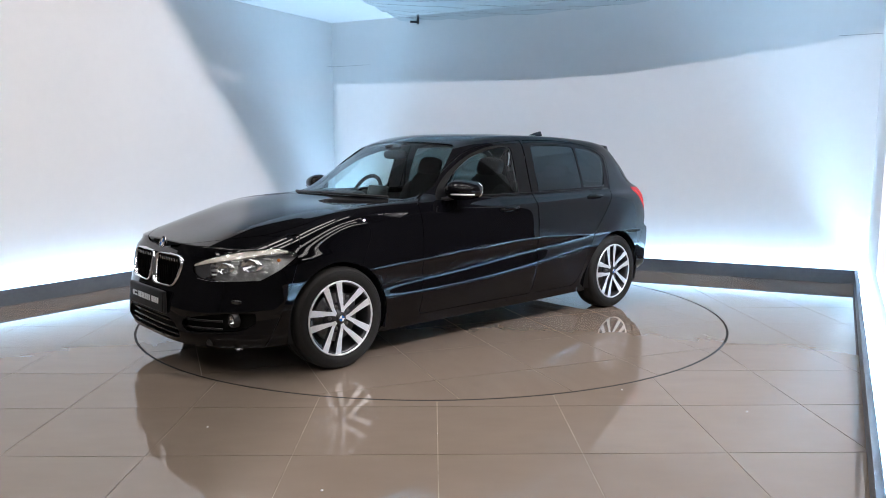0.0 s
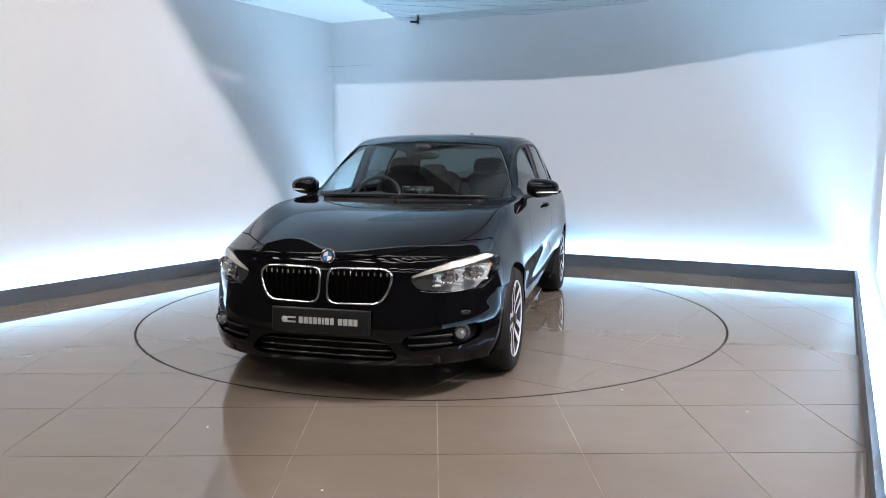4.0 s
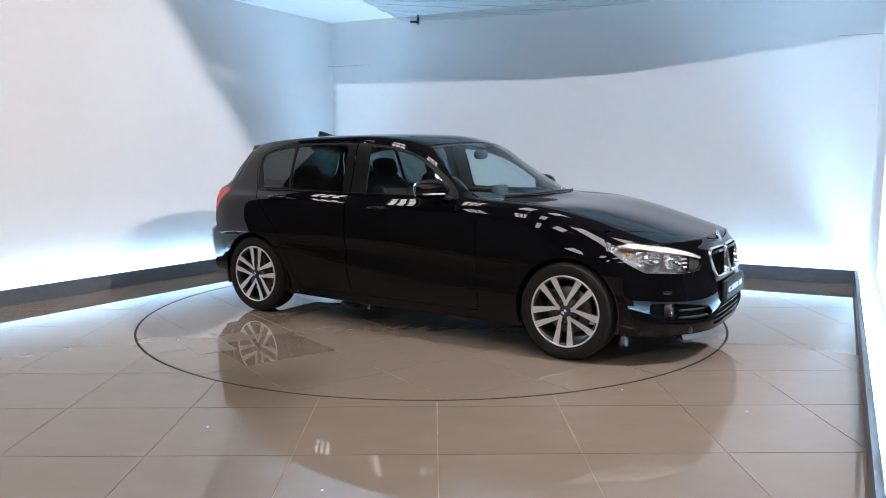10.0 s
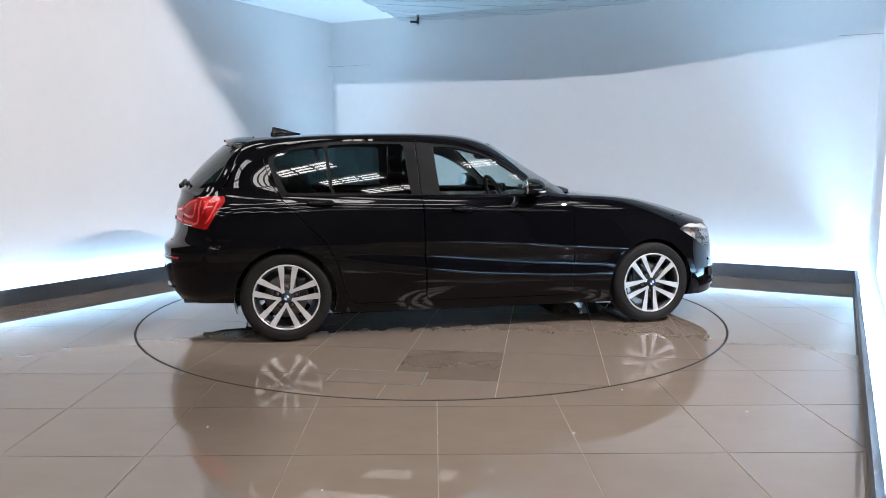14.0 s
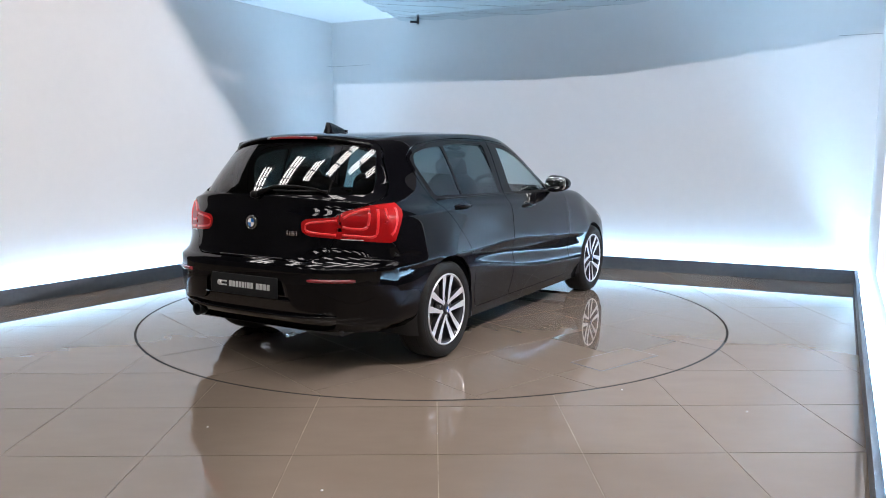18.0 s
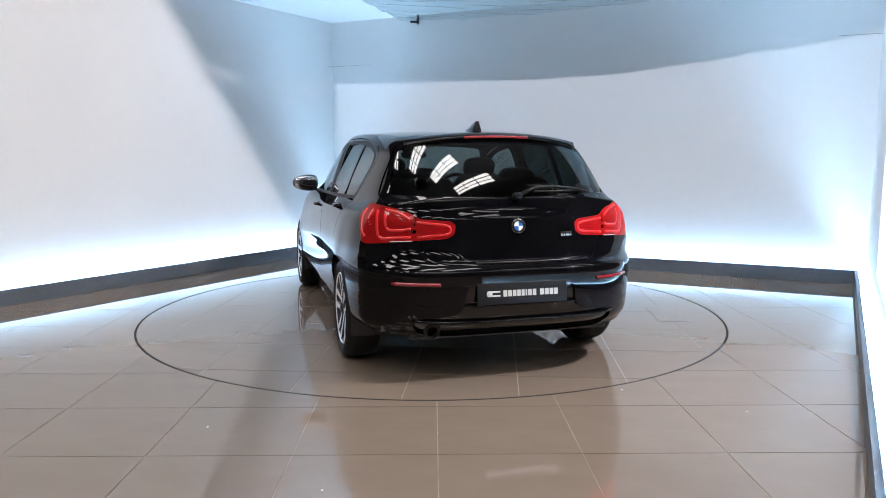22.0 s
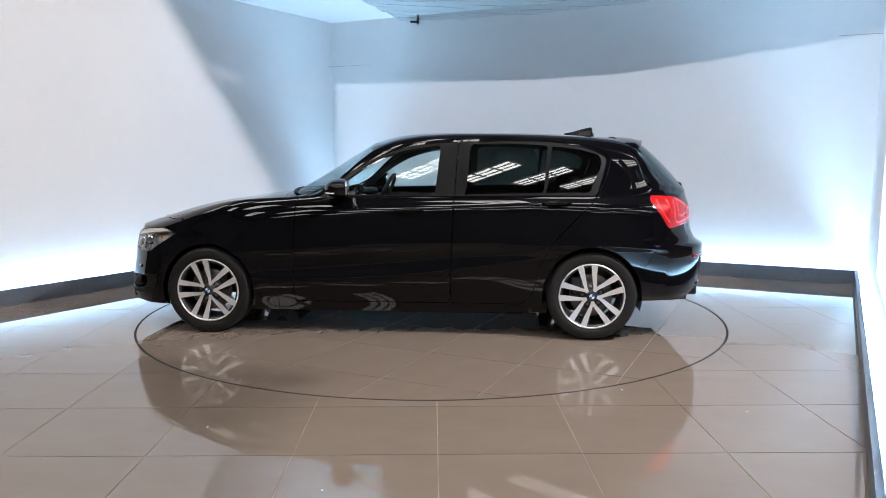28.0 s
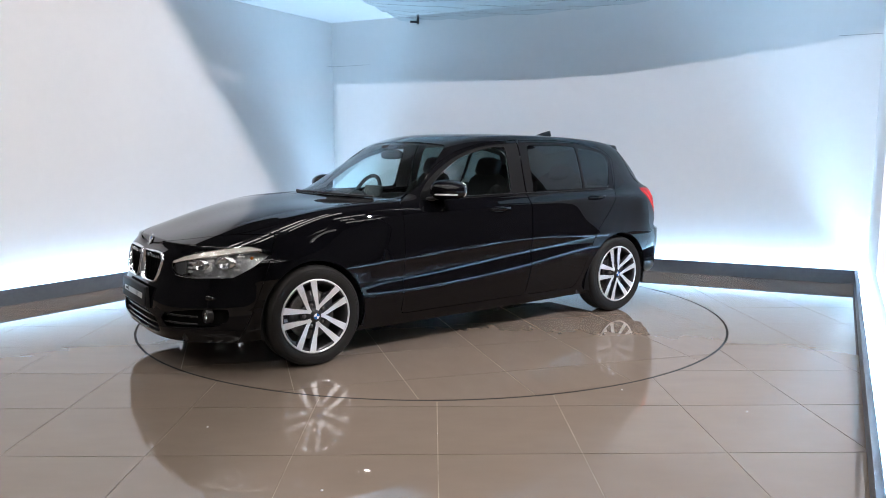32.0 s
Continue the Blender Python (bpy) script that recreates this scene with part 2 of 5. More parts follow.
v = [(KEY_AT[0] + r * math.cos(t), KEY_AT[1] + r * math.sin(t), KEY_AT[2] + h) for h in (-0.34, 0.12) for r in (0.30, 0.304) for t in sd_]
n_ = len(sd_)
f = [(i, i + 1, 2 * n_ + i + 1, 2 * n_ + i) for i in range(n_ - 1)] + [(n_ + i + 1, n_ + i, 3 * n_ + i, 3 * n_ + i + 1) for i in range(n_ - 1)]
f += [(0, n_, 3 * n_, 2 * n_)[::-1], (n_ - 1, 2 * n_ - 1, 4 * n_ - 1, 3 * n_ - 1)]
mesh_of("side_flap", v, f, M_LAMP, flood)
v, f = prism([(KEY_AT[0] - 0.02, KEY_AT[1] - 0.14), (KEY_AT[0] + 0.02, KEY_AT[1] - 0.14), (KEY_AT[0] + 0.02, KEY_AT[1] - 0.10), (KEY_AT[0] - 0.02, KEY_AT[1] - 0.10)], KEY_AT[2] - 0.17, 6.5)
mesh_of("rod", v, f, M_LAMP, flood)

# crinkled clear film hung under the ceiling along the wall
def film_sheet():
    nu, nw = 90, 40
    verts, faces = [], []
    a, b = CE[1] + (CE[2] - CE[1]) * 0.16, CE[1] + (CE[2] - CE[1]) * 0.86
    for i in range(nu + 1):
        for j in range(nw + 1):
            p = a + (b - a) * (i / nu) - NR * (0.02 + 1.7 * j / nw) + DR * (0.25 * j / nw)
            w = noise.noise(Vector((p.x * 2.2, p.y * 7, 0))) * 0.035 + abs(noise.noise(Vector((p.x * 5 + p.y * 3, p.y * 13, 3)))) * 0.03
            sag = 0.10 * math.sin(math.pi * min(i / nu * 1.25, 1)) ** 0.6 * (1 - 0.5 * j / nw)
            verts.append((p.x, p.y, CEIL - 0.035 - sag * 0.75 + w * 0.8))
    for i in range(nu):
        for j in range(nw):
            k = i * (nw + 1) + j
            faces.append((k, k + 1, k + nw + 2, k + nw + 1))
    return mesh_of("ceiling_film", verts, faces, M_FILM, None, "", True)


tagged(film_sheet(), "crinkled clear plastic film sagging under the ceiling", "plastic film")
hook = thing("ceiling_hook", "small dark metal hook at the wall's top", "hook")
hp = CE[1] + (CE[2] - CE[1]) * 0.198 - NR * 0.05
v, f = prism([(hp.x - 0.05, hp.y - 0.012), (hp.x + 0.05, hp.y - 0.012), (hp.x + 0.05, hp.y + 0.012), (hp.x - 0.05, hp.y + 0.012)], 2.865, 2.89)
mesh_of("plate", v, f, M_LAMP, hook)
v, f = prism([(hp.x + 0.03, hp.y - 0.03), (hp.x + 0.06, hp.y - 0.03), (hp.x + 0.06, hp.y + 0.02), (hp.x + 0.03, hp.y + 0.02)], 2.85, 2.96)
mesh_of("bracket", v, f, M_LAMP, hook)

# flood lamp inferred from the car's shadow; its stand is assumed, both unseen
stand = thing("lamp_stand", "out-of-view black flood lamp on an assumed tripod stand, with added light-cutting panels", "lamp")
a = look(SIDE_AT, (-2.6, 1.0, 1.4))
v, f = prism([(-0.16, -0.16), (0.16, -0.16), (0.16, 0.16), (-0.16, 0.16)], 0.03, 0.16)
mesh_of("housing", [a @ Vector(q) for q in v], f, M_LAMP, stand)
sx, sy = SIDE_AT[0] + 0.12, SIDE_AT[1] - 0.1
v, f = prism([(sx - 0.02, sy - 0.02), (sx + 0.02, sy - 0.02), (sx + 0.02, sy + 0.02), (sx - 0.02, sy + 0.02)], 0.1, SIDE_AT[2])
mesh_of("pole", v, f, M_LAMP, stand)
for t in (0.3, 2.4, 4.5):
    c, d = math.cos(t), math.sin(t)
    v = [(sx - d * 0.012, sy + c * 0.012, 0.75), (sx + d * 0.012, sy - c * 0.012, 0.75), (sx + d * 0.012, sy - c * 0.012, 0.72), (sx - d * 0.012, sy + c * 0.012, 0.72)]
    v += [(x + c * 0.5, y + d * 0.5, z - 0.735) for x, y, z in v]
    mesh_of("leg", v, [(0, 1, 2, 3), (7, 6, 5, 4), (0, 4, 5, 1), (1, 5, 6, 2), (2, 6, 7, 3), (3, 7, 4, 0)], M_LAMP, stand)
# upright black panel beside the beam, added to cast the west wall's slanted shadow
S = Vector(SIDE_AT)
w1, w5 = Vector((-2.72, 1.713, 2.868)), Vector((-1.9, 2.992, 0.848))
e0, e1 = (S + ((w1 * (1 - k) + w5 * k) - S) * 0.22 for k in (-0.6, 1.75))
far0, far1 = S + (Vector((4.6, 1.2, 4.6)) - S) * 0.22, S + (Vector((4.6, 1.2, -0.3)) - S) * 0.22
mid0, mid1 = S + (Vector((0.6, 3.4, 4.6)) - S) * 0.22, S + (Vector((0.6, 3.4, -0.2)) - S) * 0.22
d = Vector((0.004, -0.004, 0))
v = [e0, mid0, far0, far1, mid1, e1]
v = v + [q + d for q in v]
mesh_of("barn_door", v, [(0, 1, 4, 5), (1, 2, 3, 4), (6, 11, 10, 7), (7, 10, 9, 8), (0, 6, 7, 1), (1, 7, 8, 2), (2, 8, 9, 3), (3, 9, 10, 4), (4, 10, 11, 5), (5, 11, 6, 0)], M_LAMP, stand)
# second added panel, at the lamp's other side, to shade the west floor
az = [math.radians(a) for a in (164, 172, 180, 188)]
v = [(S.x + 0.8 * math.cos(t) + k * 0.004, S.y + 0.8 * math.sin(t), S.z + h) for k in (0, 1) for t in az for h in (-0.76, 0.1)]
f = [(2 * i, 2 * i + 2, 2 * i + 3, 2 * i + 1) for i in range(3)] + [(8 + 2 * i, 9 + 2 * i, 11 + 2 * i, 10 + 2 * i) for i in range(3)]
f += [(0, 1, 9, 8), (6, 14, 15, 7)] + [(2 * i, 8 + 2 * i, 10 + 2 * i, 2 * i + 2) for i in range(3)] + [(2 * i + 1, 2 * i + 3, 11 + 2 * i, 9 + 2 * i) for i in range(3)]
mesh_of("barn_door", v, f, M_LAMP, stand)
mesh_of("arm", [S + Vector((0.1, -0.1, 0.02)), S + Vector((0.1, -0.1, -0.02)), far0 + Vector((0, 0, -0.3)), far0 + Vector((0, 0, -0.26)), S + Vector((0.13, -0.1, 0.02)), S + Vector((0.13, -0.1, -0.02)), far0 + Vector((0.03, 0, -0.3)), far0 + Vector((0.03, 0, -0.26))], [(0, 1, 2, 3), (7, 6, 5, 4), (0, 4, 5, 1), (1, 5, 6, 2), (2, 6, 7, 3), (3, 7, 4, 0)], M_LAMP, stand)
# ---- turntable ----
TABLE_R = 2.262
table = thing("turntable", "round motorised floor disc paved with polished tiles", "turntable")
n = 160
ring = [(math.cos(2 * math.pi * i / n) * (TABLE_R - 0.013), math.sin(2 * math.pi * i / n) * (TABLE_R - 0.013)) for i in range(n)]
v, f = prism(ring, -0.03, -0.0014)
mesh_of("bed", v, f, M_GROUT, table)
v = [(math.cos(2 * math.pi * i / n) * r, math.sin(2 * math.pi * i / n) * r, z) for r, z in ((TABLE_R - 0.014, -0.004), (TABLE_R - 0.014, -0.0008), (TABLE_R + 0.008, -0.0008), (TABLE_R + 0.008, -0.004)) for i in range(n)]
f = [(k * n + i, k * n + (i + 1) % n, (k + 1) * n + (i + 1) % n, (k + 1) * n + i) for k in range(3) for i in range(n)]
mesh_of("rim_joint", v, f, M_GAP, table)
# ---- car ----
CAR_X, CAR_Y = 0.166, 0.050
car = thing("car", "black five-door hatchback with two-tone alloy wheels, parked on the turntable", "car")


def curve(*keys):
    """Smooth run through keys (x, value) with no overshoot."""
    xs, ys = np.array([k[0] for k in keys], float), np.array([k[1] for k in keys], float)
    d = np.diff(ys) / np.diff(xs)
    m = np.zeros(len(xs))
    m[0], m[-1] = d[0], d[-1]
    for i in range(1, len(xs) - 1):
        if d[i - 1] * d[i] > 0:
            w0, w1 = 2 * (xs[i + 1] - xs[i]) + xs[i] - xs[i - 1], xs[i + 1] - xs[i] + 2 * (xs[i] - xs[i - 1])
            m[i] = (w0 + w1) / (w0 / d[i - 1] + w1 / d[i])

    def at(x):
        x = min(max(x, xs[0]), xs[-1])
        i = min(int(np.searchsorted(xs, x, "right")) - 1, len(xs) - 2)
        h = xs[i + 1] - xs[i]
        t = (x - xs[i]) / h
        return float((1 + 2 * t) * (1 - t) ** 2 * ys[i] + t * (1 - t) ** 2 * h * m[i] + t * t * (3 - 2 * t) * ys[i + 1] + t * t * (t - 1) * h * m[i + 1])
    return at


# section lines from the sill up to the roof's middle: half width and height along the car
LY = [
    curve((-2.2, .74), (-1.9, .79), (-1.35, .83), (-.9, .81), (0, .803), (.9, .81), (1.35, .84), (1.8, .83), (2.15, .80)),
    curve((-2.2, .83), (-1.9, .87), (-1.35, .895), (-.9, .884), (-.5, .880), (0, .878), (.5, .876), (.9, .876), (1.35, .885), (1.8, .87), (2.15, .845)),
    curve((-2.2, .845), (-1.9, .885), (-1.35, .905), (-.95, .890), (-.7, .877), (-.4, .867), (0, .862), (.5, .864), (.9, .870), (1.35, .893), (1.8, .885), (2.15, .86)),
    curve((-2.2, .845), (-1.9, .89), (-1.35, .908), (-.9, .89), (0, .884), (.9, .886), (1.35, .895), (1.8, .885), (2.15, .86)),
    curve((-2.2, .80), (-1.9, .85), (-1.35, .864), (-.9, .866), (0, .864), (.9, .860), (1.35, .856), (1.8, .85), (2.15, .83)),
    curve((-2.2, .70), (-2.0, .745), (-1.7, .765), (-1.35, .785), (-.9, .80), (0, .80), (.6, .795), (.95, .79), (1.35, .785), (1.8, .775), (2.15, .755)),
    curve((-2.2, .60), (-2.0, .615), (-1.75, .60), (-1.35, .625), (-.9, .655), (-.4, .665), (.1, .645), (.5, .66), (.85, .69), (1.1, .66), (1.5, .62), (2.15, .60)),
    curve((-2.2, .40), (-2.0, .42), (-1.72, .44), (-1.35, .47), (-.9, .50), (-.4, .51), (.1, .47), (.5, .42), (.95, .42), (1.5, .40), (2.15, .38)),
    lambda x: 0.0,
]
LZ = [
    curve((-2.2, .268), (-1.8, .265), (-1.5, .21), (-1.0, .175), (0, .165), (1.0, .165), (1.6, .19), (2.15, .195)),
    curve((-2.2, .33), (-1.9, .33), (-1.45, .42), (-1.0, .50), (-.7, .475), (-.3, .43), (0, .40), (.5, .37), (1.0, .35), (1.6, .30), (2.15, .275)),
    curve((-2.2, .45), (-1.8, .47), (-1.35, .55), (-.9, .585), (-.6, .57), (0, .52), (.5, .48), (1.0, .455), (1.6, .42), (2.15, .40)),
    curve((-2.2, .64), (-1.35, .66), (-.5, .655), (0, .64), (1.0, .585), (1.5, .58), (2.15, .55)),
    curve((-2.2, .86), (-1.7, .90), (-1.2, .90), (-.5, .885), (0, .87), (.7, .835), (1.2, .79), (1.6, .72), (2.15, .64)),
    curve((-2.2, .955), (-2.0, .985), (-1.7, 1.0), (-1.2, 1.005), (-.5, .99), (.3, .972), (.8, .955), (1.2, .925), (1.6, .860), (1.9, .782), (2.15, .685)),
    curve((-2.2, .965), (-2.05, 1.01), (-1.95, 1.11), (-1.76, 1.265), (-1.58, 1.307), (-1.2, 1.335), (-.6, 1.352), (-.2, 1.335), (.13, 1.272), (.39, 1.153), (.587, 1.01), (.70, .966), (.85, .956), (1.0, .952), (1.3, .932), (1.6, .877), (1.9, .794), (2.15, .70)),
    curve((-2.2, .968), (-2.07, 1.02), (-1.965, 1.145), (-1.78, 1.312), (-1.69, 1.35), (-1.3, 1.39), (-.9, 1.408), (-.4, 1.413), (-.1, 1.402), (.13, 1.36), (.3, 1.275), (.6, 1.095), (.8, .98), (.9, .96), (1.0, .956), (1.3, .936), (1.6, .882), (1.9, .797), (2.15, .71)),
    curve((-2.2, .97), (-2.082, 1.025), (-1.975, 1.17), (-1.80, 1.325), (-1.70, 1.372), (-1.3, 1.404), (-.9, 1.42), (-.4, 1.426), (0, 1.418), (.2, 1.385), (.4, 1.29), (.617, 1.15), (.756, 1.058), (.87, .985), (.95, .962), (1.03, .956), (1.3, .934), (1.6, .88), (1.9, .797), (2.15, .72)),
]
NOSE = curve((.1, 2.10), (.2, 2.125), (.26, 2.148), (.39, 2.14), (.48, 2.122), (.60, 2.10), (.68, 2.078), (.72, 2.045), (.9, 2.0))
TAIL = curve((.1, -2.05), (.27, -2.10), (.33, -2.155), (.44, -2.176), (.56, -2.188), (.61, -2.188), (.643, -2.182), (.654, -2.165), (.662, -2.140), (.672, -2.134), (.80, -2.118), (.9, -2.108), (.97, -2.082), (1.1, -2.06))
NS_, NT_, NX_ = 46, 34, 190


def smooth01(a, b, x):
    t = min(max((x - a) / (b - a), 0.0), 1.0)
    return t * t * (3 - 2 * t)


def ring_at(x):
    """Half section at x: side from sill to shoulder edge, then top to the middle."""
    pts = [(LY[k](x), LZ[k](x)) for k in range(9)]
    pts.insert(3, (pts[3][0] - .4 * max(pts[3][0] - pts[2][0], 0), pts[3][1] - .022))

    def run(ks, n):
        p = np.array([pts[k] for k in ks])
        ext = np.vstack([2 * p[0] - p[1], p, 2 * p[-1] - p[-2]])
        if ks[-1] == 9:
            ext[-1] = (-p[-2][0], p[-2][1])
        seg = np.linalg.norm(np.diff(p, axis=0), axis=1) ** 0.5
        acc = np.concatenate([[0], np.cumsum(seg)])
        out = []
        for u in np.linspace(0, acc[-1], n):
            i = min(int(np.searchsorted(acc, u, "right")) - 1, len(p) - 2)
            t = (u - acc[i]) / max(seg[i], 1e-9)
            a, b, c, d = ext[i:i + 4]
            out.append(0.5 * (2 * b + (c - a) * t + (2 * a - 5 * b + 4 * c - d) * t * t + (3 * b - a - 3 * c + d) * t ** 3))
        return out
    whole = run(range(10), 400)
    y5, z5 = pts[6]
    cut_at = min(range(400), key=lambda i: (whole[i][0] - y5) ** 2 + (whole[i][1] - z5) ** 2)

    def spread(q, n):
        q = np.array(q)
        d = np.concatenate([[0], np.cumsum(np.linalg.norm(np.diff(q, axis=0), axis=1))])
        u = np.linspace(0, d[-1], n)
        return np.stack([np.interp(u, d, q[:, 0]), np.interp(u, d, q[:, 1])], -1)
    return np.vstack([spread(whole[:cut_at + 1], NS_), spread(whole[cut_at:], NT_ + 1)[1:]])


def placed(x, y, z, u):
    """Bend nose and tail round in plan."""
    wf, wr = smooth01(0.9, 1.95, x), smooth01(-1.2, -2.0, x)
    return Vector((x - wf * 0.43 * (abs(y) / 0.858) ** 3.7 + wr * 0.245 * (abs(y) / 0.79) ** (2.8 + 1.6 * smooth01(.76, .62, z)), y, z))


def car_surface():
    bm = bmesh.new()
    us = np.linspace(0, 1, NX_)
    us = 0.5 - 0.5 * np.cos(np.pi * (0.12 + 0.76 * us))
    us = (us - us[0]) / (us[-1] - us[0])
    lay = []
    for u in us:
        x0 = -2.08 + u * 4.13
        sec = ring_at(x0)
        row = []
        ef, er = smooth01(0.975, 1.0, u), smooth01(0.025, 0.0, u)
        for y, z in sec:
            lo, hi = TAIL(z), NOSE(z)
            x = x0 + (hi - 2.05) * smooth01(0.8, 1.0, u) + (lo + 2.08) * smooth01(0.2, 0.0, u)
            y *= 1 - 0.02 * ef * ef - 0.02 * er * er
            row.append(tuple(placed(x, y, z, u)))
        lay.append(row)
    lay = np.array(lay)
    # fair the skin lengthwise so that reflections run clean
    for _ in range(24):
        lay[1:-1] += 0.25 * (lay[2:] + lay[:-2] - 2 * lay[1:-1])
    grid = [[bm.verts.new(tuple(p)) for p in row] for row in lay]
    nring = NS_ + NT_
    for a, b in zip(grid[:-1], grid[1:]):
        for j in range(nring - 1):
            bm.faces.new((a[j], b[j], b[j + 1], a[j + 1]))
    # nose and tail caps: rows from the side edge to the middle, the last row is the ring's top
    for row, prof, flip in ((grid[-1], NOSE, False), (grid[0], TAIL, True)):
        ends = [v.co.copy() for v in row]
        top = row[NS_ - 1:]
        last = None
        for i in range(NS_):
            if i == NS_ - 1:
                cur = top
            else:
                cur = [row[i]]
                y0, z0 = ends[i].y, ends[i].z
                for k in range(1, NT_ + 1):
                    y = top[k].co.y / top[0].co.y * y0
                    k_top = smooth01(0.55, 1.0, i / (NS_ - 1))
                    z = z0 + (top[k].co.z - top[0].co.z) * k_top
                    cur.append(bm.verts.new(placed(prof(z), y, z, 0)))
            if last:
                for k in range(NT_):
                    q = (last[k], cur[k], cur[k + 1], last[k + 1])
                    bm.faces.new(q if not flip else q[::-1])
            last = cur
    bmesh.ops.recalc_face_normals(bm, faces=bm.faces)
    return bm


class Outline:
    """A closed outline in a plane with its corners rounded by r; sd gives the distance, negative inside."""

    def __init__(self, *pts, r=0.03):
        p, out = [np.array(q, float) for q in pts], []
        for i, c in enumerate(p):
            a, b = p[i - 1] - c, p[(i + 1) % len(p)] - c
            la, lb = np.linalg.norm(a), np.linalg.norm(b)
            bend = 1 + (a @ b) / (la * lb)
            k = r if bend > 0.25 else 0.4 * min(la, lb)
            a, b = a / la * min(k, 0.45 * la), b / lb * min(k, 0.45 * lb)
            for t in (0, 0.25, 0.5, 0.75, 1):
                out.append(c + a * (1 - t) ** 2 + b * t * t)
        self.p = np.array(out)

    def sd(self, u, v):
        best, odd = np.full(u.shape, 1e9), np.zeros(u.shape, bool)
        for a, b in zip(self.p, np.roll(self.p, -1, 0)):
            e, w0, w1 = b - a, u - a[0], v - a[1]
            t = np.clip((w0 * e[0] + w1 * e[1]) / (e @ e), 0, 1)
            best = np.minimum(best, (w0 - t * e[0]) ** 2 + (w1 - t * e[1]) ** 2)
            cross = ((a[1] <= v) & (b[1] > v)) | ((b[1] <= v) & (a[1] > v))
            den = b[1] - a[1] if abs(b[1] - a[1]) > 1e-12 else 1e-12
            odd ^= cross & (u < a[0] + (v - a[1]) / den * e[0])
        return np.where(odd, -1, 1) * np.sqrt(best)


GLASS_F = Outline((-.268, .992), (.43, .976), (.425, 1.04), (.28, 1.15), (.105, 1.25), (-.12, 1.310), (-.30, 1.324), r=0.022)
GLASS_R = Outline((-.482, .995), (-.508, 1.335), (-.80, 1.341), (-1.045, 1.324), (-1.013, 1.003), r=0.022)
GLASS_Q = Outline((-1.036, 1.005), (-1.068, 1.320), (-1.25, 1.302), (-1.395, 1.262), (-1.415, 1.20), (-1.325, 1.005), r=0.022)
FRAME = Outline((-1.37, .982), (.36, .962), (.55, .962), (.43, 1.075), (.305, 1.165), (.115, 1.265), (-.10, 1.327), (-.4, 1.352), (-.8, 1.356), (-1.1, 1.350), (-1.34, 1.30), (-1.45, 1.24), (-1.42, 1.13), r=0.03)
DOOR_F = Outline((.725, .235), (.72, .5), (.705, .95), (.68, .965), (.56, 1.01), (.33, 1.175), (.14, 1.28), (-.10, 1.343), (-.425, 1.368), (-.40, 1.0), (-.388, .6), (-.372, .235), r=0.03)
DOOR_R = Outline((-.378, .235), (-.394, .6), (-.406, 1.0), (-.431, 1.366), (-.8, 1.374), (-1.1, 1.354), (-1.37, 1.315), (-1.48, 1.24), (-1.44, 1.1), (-1.37, .97), (-1.20, .80), (-1.06, .66), (-.99, .5), (-.95, .33), (-.88, .235), r=0.03)
HOOD = Outline((.925, -.3), (.917, 0), (.888, .4), (.80, .735), (1.2, .735), (1.5, .715), (1.72, .64), (1.92, .45), (2.035, .28), (2.05, 0), (2.05, -.3), r=0.03)
SCREEN = Outline((-.4, .985), (0, .985), (.45, .982), (.70, .970), (.705, 1.05), (.672, 1.12), (.615, 1.24), (.55, 1.33), (.3, 1.352), (0, 1.36), (-.4, 1.36), r=0.03)
HATCH_GLASS = Outline((-.4, 1.025), (0, 1.025), (.4, 1.03), (.665, 1.035), (.632, 1.15), (.575, 1.295), (.42, 1.325), (0, 1.335), (-.4, 1.335), r=0.03)
HATCH = Outline((-.4, .663), (0, .663), (.44, .668), (.51, .71), (.553, .81), (.566, .93), (.70, .99), (.715, 1.02), (.655, 1.16), (.575, 1.32), (.56, 1.352), (.3, 1.385), (0, 1.392), (-.4, 1.392), r=0.03)
TAIL_REAR = Outline((.352, .88), (.372, .899), (.545, .912), (.578, .941), (.685, .974), (.74, .987), (.98, 1.0), (.98, .76), (.77, .771), (.56, .794), (.40, .805), (.36, .826), r=0.012)
TAIL_SIDE = Outline((-2.4, 1.05), (-1.735, .992), (-1.722, .955), (-1.79, .865), (-1.845, .770), (-2.4, .70), r=0.014)
HEAD_FRONT = Outline((.452, .650), (.56, .697), (.677, .727), (.78, .746), (.98, .765), (.98, .555), (.78, .570), (.669, .563), (.50, .581), (.462, .608), r=0.02)
HEAD_SIDE = Outline((1.583, .706), (1.67, .737), (1.8, .76), (2.4, .85), (2.4, .45), (1.83, .553), (1.765, .595), (1.672, .650), r=0.02)
KIDNEY = Outline((.018, .60), (.022, .683), (.24, .688), (.333, .683), (.370, .652), (.346, .57), (.303, .509), (.05, .504), (.022, .532), r=0.045)
INTAKE_MID = Outline((-.3, .34), (0, .34), (.29, .335), (.36, .31), (.41, .245), (.37, .222), (0, .215), (-.3, .215), r=0.03)
INTAKE_SIDE = Outline((.415, .315), (.44, .352), (.62, .385), (.78, .395), (.78, .318), (.72, .288), (.46, .275), r=0.03)
DIFFUSER = Outline((-.4, .56), (0, .56), (.29, .555), (.318, .53), (.33, .43), (.37, .395), (.56, .378), (.605, .34), (.56, .285), (.4, .25), (0, .25), (-.4, .25), r=0.03)
WHEEL_X, WHEEL_R, ARCH_R = 1.345, 0.306, 0.333


def tail_sd(x, y, z):
    return np.maximum(np.maximum(TAIL_REAR.sd(y, z), TAIL_SIDE.sd(x, z)), x + 1.45)


